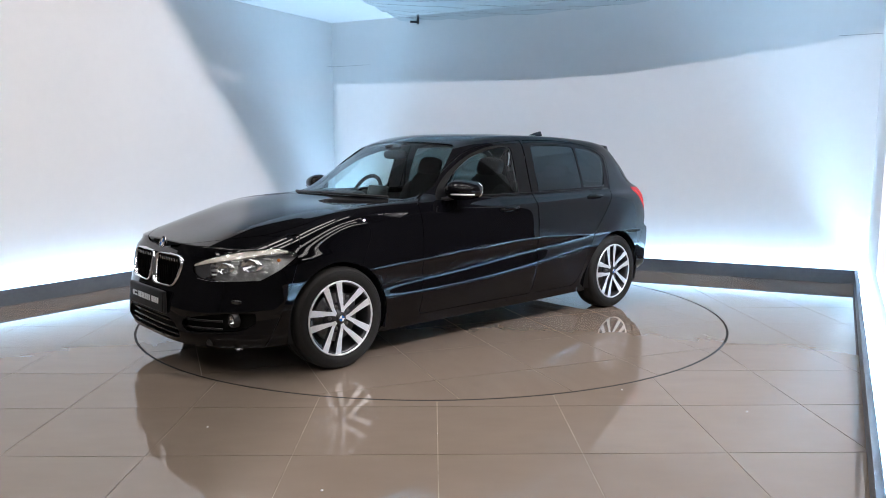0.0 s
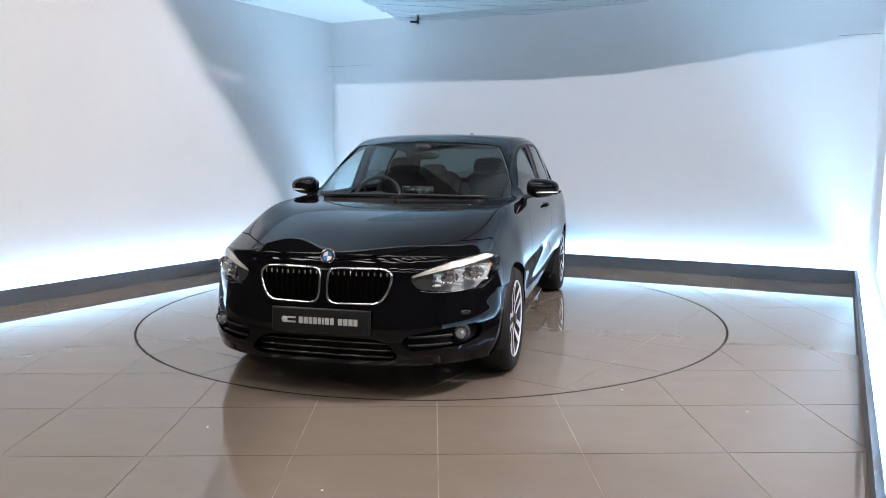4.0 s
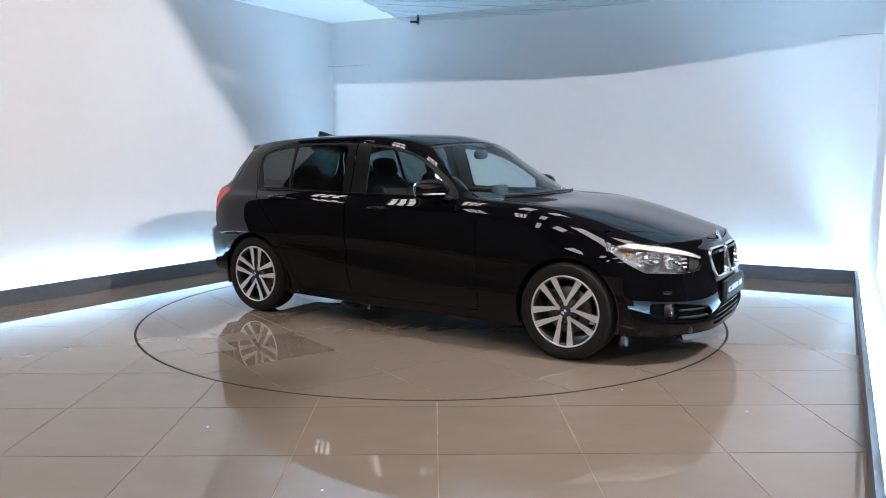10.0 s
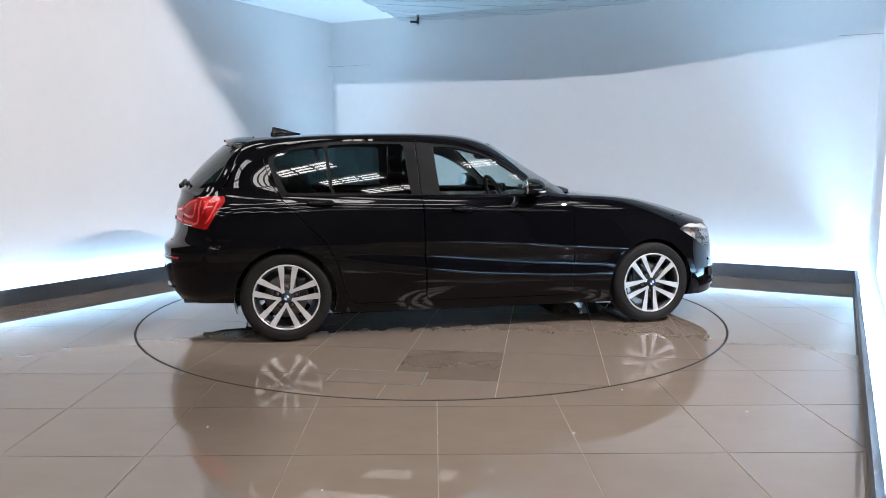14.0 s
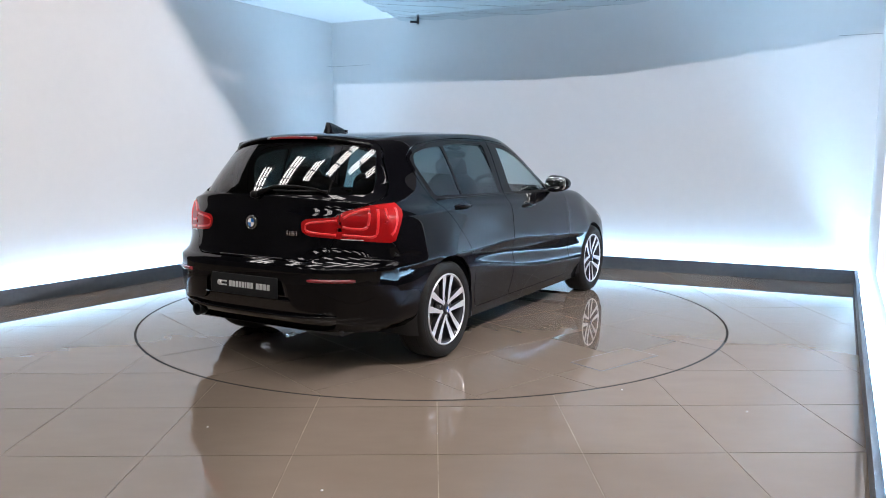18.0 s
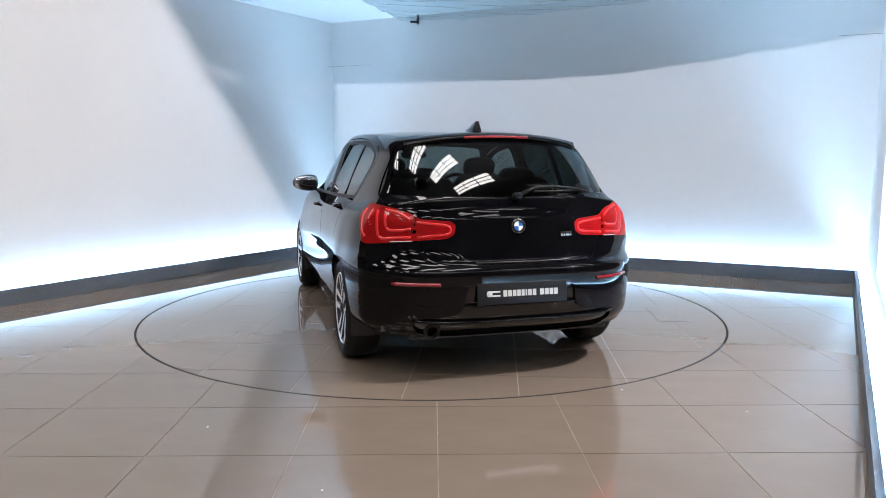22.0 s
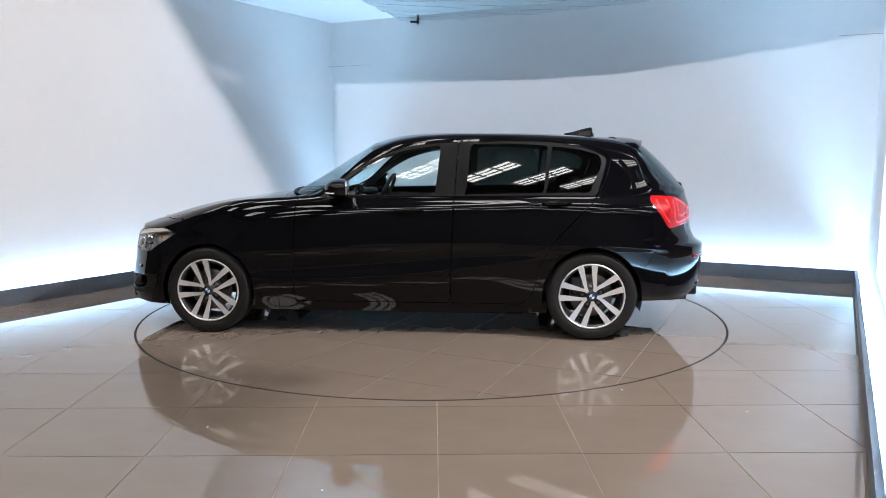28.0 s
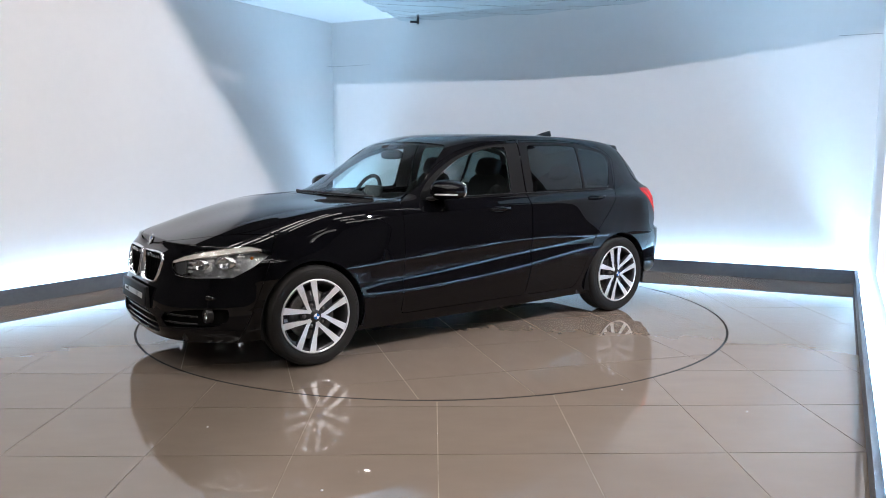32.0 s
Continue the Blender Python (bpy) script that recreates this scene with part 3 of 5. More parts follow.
def head_sd(x, y, z):
    return np.maximum(np.maximum(HEAD_FRONT.sd(y, z), HEAD_SIDE.sd(x, z)), 1.3 - x)


# signed distances of the panel outlines, side, front, rear or top on
FIELD = {
    "arch": lambda x, y, z: np.maximum(np.minimum(np.hypot(x - WHEEL_X, z - .306), np.hypot(x + WHEEL_X, z - .312)) - ARCH_R, 0.5 - y),
    "glass_f": lambda x, y, z: np.maximum(GLASS_F.sd(x, z), 0.42 - y),
    "glass_r": lambda x, y, z: np.maximum(GLASS_R.sd(x, z), 0.42 - y),
    "glass_q": lambda x, y, z: np.maximum(GLASS_Q.sd(x, z), 0.42 - y),
    "frame": lambda x, y, z: np.maximum(FRAME.sd(x, z), 0.42 - y),
    "door_f": lambda x, y, z: np.maximum(DOOR_F.sd(x, z), 0.42 - y),
    "door_r": lambda x, y, z: np.maximum(DOOR_R.sd(x, z), 0.42 - y),
    "hood": lambda x, y, z: np.maximum(HOOD.sd(x, y), .62 - z),
    "screen": lambda x, y, z: np.maximum(np.maximum(SCREEN.sd(y, z), 0.1 - x), x - 1.02),
    "hatch_glass": lambda x, y, z: np.maximum(HATCH_GLASS.sd(y, z), x + 1.6),
    "hatch": lambda x, y, z: np.maximum(HATCH.sd(y, z), x + 1.62),
    "tail": tail_sd,
    "tail_split": lambda x, y, z: np.maximum(y - .566, tail_sd(x, y, z)),
    "split_a": lambda x, y, z: np.maximum(np.abs(y - .566) - .0025, tail_sd(x, y, z)),
    "head": head_sd,
    "brow": lambda x, y, z: np.maximum(head_sd(x, y, z) + 0.003, (.643 + .232 * (y - .47)) - z),
    "chrome": lambda x, y, z: np.maximum(KIDNEY.sd(y, z) - 0.004, 1.3 - x),
    "mid": lambda x, y, z: np.maximum(INTAKE_MID.sd(y, z), 1.3 - x),
    "sidein": lambda x, y, z: np.maximum(INTAKE_SIDE.sd(y, z), 1.3 - x),
    "bumper_f": lambda x, y, z: np.maximum(1.655 - 0.42 * (z - .55) - x, z - .80),
    "bumper_r": lambda x, y, z: np.maximum(x + 1.685 + 0.62 * (z - .5), z - .80),
    "diffuser": lambda x, y, z: np.maximum(DIFFUSER.sd(y, z), x + 1.9),
}


def fields(c):
    return {k: f(c[:, 0], np.abs(c[:, 1]), c[:, 2]) for k, f in FIELD.items()}


def cut_by(bm, field, level=0.0):
    """Split the mesh along the line where a field passes through level."""
    bm.verts.ensure_lookup_table()
    c = np.array([v.co for v in bm.verts])
    s = field(c[:, 0], np.abs(c[:, 1]), c[:, 2]) - level
    s[np.abs(s) < 2e-4] = 0.0
    val = {v: float(k) for v, k in zip(bm.verts, s)}
    for e in [e for e in bm.edges if val[e.verts[0]] * val[e.verts[1]] < 0]:
        a, b = e.verts
        _, nv = bmesh.utils.edge_split(e, a, val[a] / (val[a] - val[b]))
        val[nv] = 0.0
    for fc in bm.faces[:]:
        vs = fc.verts[:]
        if len(vs) < 4 or not (any(val[v] > 0 for v in vs) and any(val[v] < 0 for v in vs)):
            continue
        zero = [v for v in vs if val[v] == 0.0]
        if len(zero) >= 2:
            i, j = vs.index(zero[0]), vs.index(zero[-1])
            if abs(i - j) in (1, len(vs) - 1):
                continue
            try:
                bmesh.utils.face_split(fc, zero[0], zero[-1])
            except ValueError:
                pass


half = car_surface()
for key, lv in (("arch", 0), ("door_f", -.0022), ("door_f", .0022), ("door_r", -.0022), ("door_r", .0022), ("frame", 0), ("glass_f", 0), ("glass_r", 0), ("glass_q", 0),
                ("hood", -.0022), ("hood", .0022), ("screen", 0), ("hatch", -.0025), ("hatch", .0025), ("hatch_glass", 0), ("tail", 0), ("split_a", 0), ("head", 0), ("brow", 0),
                ("chrome", 0), ("mid", 0), ("sidein", 0), ("bumper_f", -.0015), ("bumper_f", .0015), ("bumper_r", -.0015), ("bumper_r", .0015), ("diffuser", 0)):
    cut_by(half, FIELD[key], lv)
half.normal_update()
half.verts.ensure_lookup_table()
half.faces.ensure_lookup_table()
half.verts.index_update()
HV = np.array([v.co for v in half.verts])
HN = np.array([v.normal for v in half.verts])
mid = np.abs(HV[:, 1]) < 1e-4
HN[mid, 1] = 0
HN /= np.linalg.norm(HN, axis=1)[:, None]
if HN[np.argmax(HV[:, 1]), 1] < 0:
    HN = -HN
FACES = [[v.index for v in fc.verts] for fc in half.faces]
if half.faces[int(np.argmax([fc.calc_center_median().y for fc in half.faces]))].normal.y < 0:
    FACES = [q[::-1] for q in FACES]
CENTRE = np.array([HV[q].mean(0) for q in FACES])
FL = fields(CENTRE)
SHELL_TREE = mathutils.bvhtree.BVHTree.FromPolygons([tuple(v) for v in HV], FACES)


def region(i):
    g = {k: FL[k][i] for k in FL}
    if g["arch"] < 0:
        return None
    if g["head"] < 0:
        return "head"
    if g["tail"] < 0:
        if abs(CENTRE[i][1] - .566) < .0025:
            return None
        return "tail_in" if g["tail_split"] < 0 else "tail_out"
    if g["chrome"] < 0:
        return "kidney"
    for k in ("mid", "sidein", "glass_f", "glass_r", "glass_q", "screen", "hatch_glass"):
        if g[k] < 0:
            return k
    for k in ("door_f", "door_r", "hood", "hatch"):
        w = .0025 if k == "hatch" else .0022
        if abs(g[k]) < w:
            return None
    if g["frame"] < 0 and (g["door_f"] < 0 or g["door_r"] < 0):
        return "frame_f" if g["door_f"] < 0 else "frame_r"
    if g["frame"] < 0:
        return "shell"
    for k in ("door_f", "door_r", "hood", "hatch"):
        if g[k] < 0:
            return k
    for k in ("bumper_f", "bumper_r"):
        if abs(g[k]) < .0015:
            return None
        if g[k] < 0:
            return "diffuser" if g["diffuser"] < 0 else k
    x, y, z = CENTRE[i]
    if x > .70 and z < .97 and g["screen"] > .01 and x - .05 * (z - .5) > .71:
        return "wing"
    return "shell"


REGION = [region(i) for i in range(len(FACES))]
SHELL_V, SHELL_N = HV, HN


def pane_fit(keys, axis):
    """A smooth sheet through a region of the shell: side panes give y over (x, z), screens give x over (y, z)."""
    ids = sorted({k for i, r in enumerate(REGION) if r in keys for k in FACES[i]})
    p = HV[ids]

    def terms(q):
        z = q[:, 2] - 1.15
        if axis == 1:
            x = q[:, 0] + 0.5
            return np.stack([np.ones(len(q)), x, z, x * x, x * z, z * z, x ** 3], -1)
        y = q[:, 1] ** 2
        return np.stack([np.ones(len(q)), z, z * z, y, y * z, y * y], -1)
    co = np.linalg.lstsq(terms(p), p[:, axis], rcond=None)[0]
    barrel = .28 if axis == 1 else 0.0
    val = lambda q: terms(q) @ co - barrel * (q[:, 2] - 1.15) ** 2 + barrel * .008

    def bend(q):
        """Positions on the sheet and outward normals."""
        q, e = np.array(q, float), 1e-4
        out, n = q.copy(), np.zeros_like(q)
        out[:, axis] = val(q)
        for k in range(3):
            if k != axis:
                d = np.zeros(3)
                d[k] = e
                n[:, k] = -(val(q + d) - val(q - d)) / (2 * e)
        n[:, axis] = 1
        n /= np.linalg.norm(n, axis=1)[:, None]
        if axis == 0 and p[:, 0].mean() < 0:
            n = -n
        return out, n
    return bend


def skin(name, keys, material, parent, label="", sides=(1, -1), inset=0.0, rim=0.012, pick=None, fit=None):
    """A panel from the shell's surface, with an inward rim; sides (1, -1) join both halves in one mesh."""
    HV, HN = SHELL_V, SHELL_N
    if fit:
        HV, HN = fit(SHELL_V)
    ids = [i for i, r in enumerate(REGION) if r in keys and (pick is None or pick(i))]
    if not ids:
        return None
    verts, norms, faces = [], [], []
    for s in sides:
        seen = {}

        def vert(k):
            if k not in seen:
                seen[k] = len(verts)
                p, n = HV[k] - HN[k] * inset, HN[k]
                verts.append((p[0], p[1] * s, p[2]))
                norms.append((n[0], n[1] * s, n[2]))
            return seen[k]
        count = {}
        for i in ids:
            q = FACES[i]
            faces.append([vert(k) for k in (q if s > 0 else q[::-1])])
            for a, b in zip(q, q[1:] + q[:1]):
                count[(a, b)] = 1
        for a, b in list(count):
            if (b, a) in count or (abs(HV[a][1]) < 1e-4 and abs(HV[b][1]) < 1e-4):
                continue
            base = len(verts)
            pa, pb, na, nb = HV[a], HV[b], HN[a], HN[b]
            out = np.cross(pb - pa, na)
            out = out / max(np.linalg.norm(out), 1e-9)
            for p, n, d in ((pa, na, inset), (pb, nb, inset), (pb, nb, inset + rim), (pa, na, inset + rim)):
                w = p - n * d
                verts.append((w[0], w[1] * s, w[2]))
                norms.append((out[0], out[1] * s, out[2]))
            quad = [base, base + 3, base + 2, base + 1]
            faces.append(quad if s > 0 else quad[::-1])
    me = bpy.data.meshes.new(name)
    me.from_pydata(verts, [], faces)
    me.materials.append(material)
    me.polygons.foreach_set("use_smooth", [True] * len(me.polygons))
    me.normals_split_custom_set_from_vertices(norms)
    ob = new(name, me)
    ob.parent = parent
    if label:
        tagged(ob, label)
    return ob


skin("inner_lining", ("shell", "frame_f", "frame_r", "door_f", "door_r"), M_HEADLINE, car, "pale grey pillar and roof lining", inset=0.022, rim=0.0, pick=lambda i: CENTRE[i][2] > 1.0 and -1.55 < CENTRE[i][0] < .72)
SIDE_PANES = pane_fit(("glass_f", "glass_r", "glass_q"), 1)
SCREEN_PANE = pane_fit(("screen",), 0)
HATCH_PANE = pane_fit(("hatch_glass",), 0)
body = skin("body", ("shell",), M_PAINT, car)
hood = skin("bonnet", ("hood",), M_PAINT, car)
bumper_f = skin("front_bumper", ("bumper_f",), M_PAINT, car)
bumper_r = skin("rear_bumper", ("bumper_r",), M_PAINT, car)
diffuser = skin("diffuser", ("diffuser",), M_GLOSSY, bumper_r, "gloss black lower bumper insert", inset=0.014, rim=-0.014)
hatch = skin("tailgate", ("hatch",), M_PAINT, car)
screen = skin("windscreen", ("screen",), M_GLASS, car, "clear laminated windscreen", inset=0.003, rim=0.005, fit=SCREEN_PANE)
hatch_glass = skin("rear_window", ("hatch_glass",), M_PRIVACY, hatch, "dark privacy glass", inset=0.003, rim=0.005, fit=HATCH_PANE)
for s in (1, -1):
    skin("wing", ("wing",), M_PAINT, car, sides=(s,))
    df = skin("front_door", ("door_f",), M_PAINT, car, sides=(s,))
    skin("window_frame", ("frame_f",), M_PILLAR, df, "satin black window surround", sides=(s,), inset=0.003)
    skin("window", ("glass_f",), M_GLASS, df, "clear side window", sides=(s,), inset=0.006, rim=0.005, fit=SIDE_PANES)
    dr = skin("rear_door", ("door_r",), M_PAINT, car, sides=(s,))
    skin("window_frame", ("frame_r",), M_PILLAR, dr, "satin black window surround", sides=(s,), inset=0.003)
    skin("window", ("glass_r",), M_PRIVACY, dr, "dark privacy side window", sides=(s,), inset=0.006, rim=0.005, fit=SIDE_PANES)
    skin("quarter_window", ("glass_q",), M_PRIVACY, dr, "small dark privacy pane", sides=(s,), inset=0.006, rim=0.005, fit=SIDE_PANES)
    tl = skin("tail_light", ("tail_out",), M_REDLENS, car, "red wrap-round tail light", sides=(s,), rim=0.03)
    ti = skin("tail_light", ("tail_in",), M_REDLENS, hatch, "red tail light on the tailgate", sides=(s,), rim=0.03)
    hl = skin("headlight", ("head",), M_LENS, car, "clear headlight with chrome reflectors", sides=(s,), rim=0.004)
    skin("housing", ("head",), M_BOWL, hl, sides=(s,), inset=0.06, rim=-0.055, pick=lambda i: CENTRE[i][1] > .56)
    skin("housing_end", ("head",), M_SMOKE, hl, "smoked grey inner end", sides=(s,), inset=0.02, rim=0.02, pick=lambda i: CENTRE[i][1] <= .56)
    skin("light_bar", ("head",), M_BROW, hl, "cream-white brow strip", sides=(s,), inset=0.006, rim=0.02, pick=lambda i: FL["brow"][i] < 0)
# ---- small solids ----
def add_box(bm, c, size, bevel=0.0, rot=None, seg=2):
    m = Matrix.Translation(c) @ (rot or Matrix.Identity(4)) @ Matrix.Diagonal((*size, 1))
    r = bmesh.ops.create_cube(bm, size=1.0, matrix=m)
    if bevel:
        es = list({e for q in r["verts"] for e in q.link_edges})
        bmesh.ops.bevel(bm, geom=es, offset=bevel, segments=seg, affect="EDGES", profile=0.6)
    return bm


def box(c, size, bevel=0.0, rot=None, seg=2):
    return add_box(bmesh.new(), c, size, bevel, rot, seg)


def lathe(profile, n=48, axis="Y", bm=None, centre=(0, 0, 0), closed=False):
    """Turn (radius, along) points about an axis."""
    bm = bm or bmesh.new()
    rows = []
    for i in range(n):
        a = 2 * math.pi * i / n
        row = []
        for r, h in profile:
            p = {"Y": (r * math.cos(a), h, r * math.sin(a)), "X": (h, r * math.cos(a), r * math.sin(a)), "Z": (r * math.cos(a), r * math.sin(a), h)}[axis]
            row.append(bm.verts.new(Vector(p) + Vector(centre)))
        rows.append(row)
    m = len(profile)
    for i in range(n):
        a, b = rows[i], rows[(i + 1) % n]
        for j in range(m if closed else m - 1):
            k = (j + 1) % m
            bm.faces.new((a[j], b[j], b[k], a[k]))
    bmesh.ops.remove_doubles(bm, verts=bm.verts, dist=1e-5)
    bmesh.ops.recalc_face_normals(bm, faces=bm.faces)
    return bm


def tube(path, radius, n=10, bm=None, flat=1.0):
    """Round rod along points; radius may be a list."""
    bm = bm or bmesh.new()
    path = [Vector(p) for p in path]
    rows = []
    for i, p in enumerate(path):
        d = (path[min(i + 1, len(path) - 1)] - path[max(i - 1, 0)]).normalized()
        up = Vector((0, 0, 1)) if abs(d.z) < 0.9 else Vector((1, 0, 0))
        s = d.cross(up).normalized()
        w = s.cross(d)
        r = radius[i] if isinstance(radius, (list, tuple)) else radius
        rows.append([bm.verts.new(p + (s * math.cos(a) + w * math.sin(a) * flat) * r) for a in [2 * math.pi * k / n for k in range(n)]])
    for a, b in zip(rows[:-1], rows[1:]):
        for k in range(n):
            bm.faces.new((a[k], a[(k + 1) % n], b[(k + 1) % n], b[k]))
    bm.faces.new(rows[0][::-1])
    bm.faces.new(rows[-1])
    bmesh.ops.recalc_face_normals(bm, faces=bm.faces)
    return bm


def blob(c, size, p=2.6, n=20, m=12, rot=None, shear=None):
    """Superellipsoid."""
    bm = bmesh.new()
    bmesh.ops.create_uvsphere(bm, u_segments=n, v_segments=m, radius=1.0)
    for q in bm.verts:
        k = (abs(q.co.x) ** p + abs(q.co.y) ** p + abs(q.co.z) ** p) ** (-1 / p)
        q.co = Vector((q.co.x * k * size[0], q.co.y * k * size[1], q.co.z * k * size[2]))
        if shear:
            q.co = shear(q.co)
    bmesh.ops.transform(bm, matrix=Matrix.Translation(c) @ (rot or Matrix.Identity(4)), verts=bm.verts)
    return bm


def on_shell(p, d):
    """Where a line from p towards d meets the car's skin (left half)."""
    hit, nrm, _, _ = SHELL_TREE.ray_cast(Vector(p), Vector(d))
    return hit


def mirrored(bm):
    for q in bm.verts:
        q.co.y = -q.co.y
    bmesh.ops.reverse_faces(bm, faces=bm.faces)
    return bm


# ---- wheels ----
def build_wheel(s, x, z, phase):
    y = s * 0.885
    o = lambda b: (bmesh.ops.transform(b, matrix=Matrix.Translation((x, y, z)) @ Matrix.Diagonal((1, s, 1, 1)), verts=b.verts), bmesh.ops.recalc_face_normals(b, faces=b.faces), b)[2]
    rim = o(lathe([(.222, -.205), (.224, -.19), (.212, -.18), (.200, -.12), (.203, -.03), (.214, -.022), (.219, -.014), (.209, -.012), (.198, -.03), (.19, -.12), (.19, -.19)], 64))
    wheel = part("wheel", rim, M_GUN, car, "five double-spoke machined alloy wheel")
    prof = [(.214, -.19), (.222, -.206), (.25, -.212), (.285, -.205), (.300, -.19), (.305, -.17), (.306, -.11), (.305, -.045), (.300, -.024), (.285, -.006), (.262, 0.0), (.240, -.004), (.222, -.016), (.214, -.02)]
    tyre = part("tyre", o(lathe(prof, 72)), M_RUBBER, wheel, "black rubber tyre with grooved tread")
    for r in (.247, .272, .281):
        part("sidewall_ring", o(lathe([(r - .0022, -.004), (r, .0012 - (r - .262) ** 2 * 12), (r + .0022, -.004)], 72)), M_RUBBER, tyre)
    for h in (-.155, -.108, -.06):
        part("tread_groove", o(lathe([(.3068, h - .005), (.3035, h - .004), (.3035, h + .004), (.3068, h + .005)], 64)), M_GAP, tyre)
    part("rim_lip", o(lathe([(.224, -.018), (.2245, -.010), (.221, -.006), (.2155, -.007), (.2125, -.014)], 64)), M_ALLOY, wheel)
    for k in range(5):
        a = math.radians(phase + 72 * k)
        for side in (-1, 1):
            b = bmesh.new()
            rows = []
            # stations from hub to rim: radius, sideways offset, half width, depth below the face
            for r, off, w, dep in ((.030, .022, .010, .020), (.055, .0295, .0105, .021), (.075, .0325, .0115, .021), (.10, .0345, .0135, .020), (.14, .0385, .0165, .017), (.18, .0435, .0195, .013), (.2115, .0475, .0215, .010)):
                cy = -dep
                for_sec = []
                for w2, h in ((-w, cy), (w, cy), (w * .82, cy - .03), (-w * .82, cy - .03)):
                    t = side * off + w2
                    for_sec.append(b.verts.new((r * math.cos(a) - t * math.sin(a), h, r * math.sin(a) + t * math.cos(a))))
                rows.append(for_sec)
            for p, q in zip(rows[:-1], rows[1:]):
                for j in range(4):
                    b.faces.new((p[j], p[(j + 1) % 4], q[(j + 1) % 4], q[j]))
            b.faces.new(rows[0])
            b.faces.new(rows[-1])
            spoke = part("spoke", o(b), M_ALLOY, wheel, smooth=False)
            spoke.data.materials.append(M_GUN)
            for pl in spoke.data.polygons:
                if abs(pl.normal.y) < 0.6:
                    pl.material_index = 1
        bb = lathe([(0, -.026), (.007, -.025), (.0085, -.027), (.0085, -.034), (.013, -.036), (.013, -.05)], 12, centre=(.065 * math.cos(a), 0, .065 * math.sin(a)))
        part("wheel_bolt", o(bb), M_IRON, wheel)
    part("hub", o(lathe([(.0, -.018), (.034, -.018), (.044, -.026), (.05, -.038), (.088, -.042), (.092, -.06), (.03, -.07)], 40)), M_GUN, wheel)
    cap = part("hub_cap", o(lathe([(0, -.006), (.024, -.007), (.030, -.010), (.031, -.02)], 32)), M_TRIM, wheel, "round centre cap in blue, white and black")
    for q in range(4):
        b = bmesh.new()
        vs = [b.verts.new((0, -.0045, 0))] + [b.verts.new((.018 * math.cos(t), -.0050, .018 * math.sin(t))) for t in [math.pi / 2 * (q + i / 6) for i in range(7)]]
        for i in range(1, 7):
            b.faces.new((vs[0], vs[i], vs[i + 1]))
        b = o(b)
        for fc in b.faces:
            if fc.normal.y * s < 0:
                fc.normal_flip()
        part("quadrant", b, M_BLUE if q % 2 else M_WHITE, cap)
    part("brake_disc", o(lathe([(.06, -.075), (.065, -.072), (.145, -.072), (.148, -.078), (.148, -.094), (.06, -.094)], 48)), M_IRON, wheel)
    cal = box((x - .10 * (1 if x > 0 else -1), y - s * .085, z + .06), (.07, .06, .13), .015)
    part("brake_caliper", cal, M_GUN, wheel)
    return wheel


for s in (1, -1):
    for x in (WHEEL_X, -WHEEL_X):
        build_wheel(s, x, WHEEL_R, {(1, True): 2, (1, False): 9, (-1, True): 52, (-1, False): 14}[(s, x > 0)])
        # arch liner
        b = bmesh.new()
        rows = []
        for i in range(25):
            a = math.radians(-18 + 216 * i / 24)
            rows.append([b.verts.new((x + math.cos(a) * r, s * y, WHEEL_R + math.sin(a) * r)) for r, y in ((.336, .868), (.35, .80), (.35, .56), (.2, .555))])
        for p, q in zip(rows[:-1], rows[1:]):
            for j in range(3):
                b.faces.new((p[j], p[j + 1], q[j + 1], q[j]))
        part("arch_liner", b, M_TRIM, car)

# underbody
b = box((0, 0, .215), (2.1, 1.56, .08), .02)
add_box(b, (1.83, 0, .23), (.42, 1.2, .06), .02)
add_box(b, (-1.85, 0, .27), (.38, 1.2, .06), .02)
add_box(b, (0, 0, .26), (3.9, 1.1, .06), .02)
part("underbody", b, M_TRIM, car, smooth=False)
part("exhaust_silencer", tube([(-1.75, -.35, .27), (-1.75, .40, .27)], .09, 16, flat=.7), M_TRIM, car)
ex = lathe([(.030, -2.0), (.039, -2.0), (.039, -2.118), (.036, -2.122), (.032, -2.11), (.030, -2.02)], 28, "X", centre=(0, .49, .300))
part("tailpipe", ex, M_STEEL, car, "round steel tailpipe")
for s in (1, -1):
    for x in (1.05, -.92):
        part("mud_flap", box((x - .01, s * .78, .20), (.02, .08, .05), .006), M_TRIM, car)

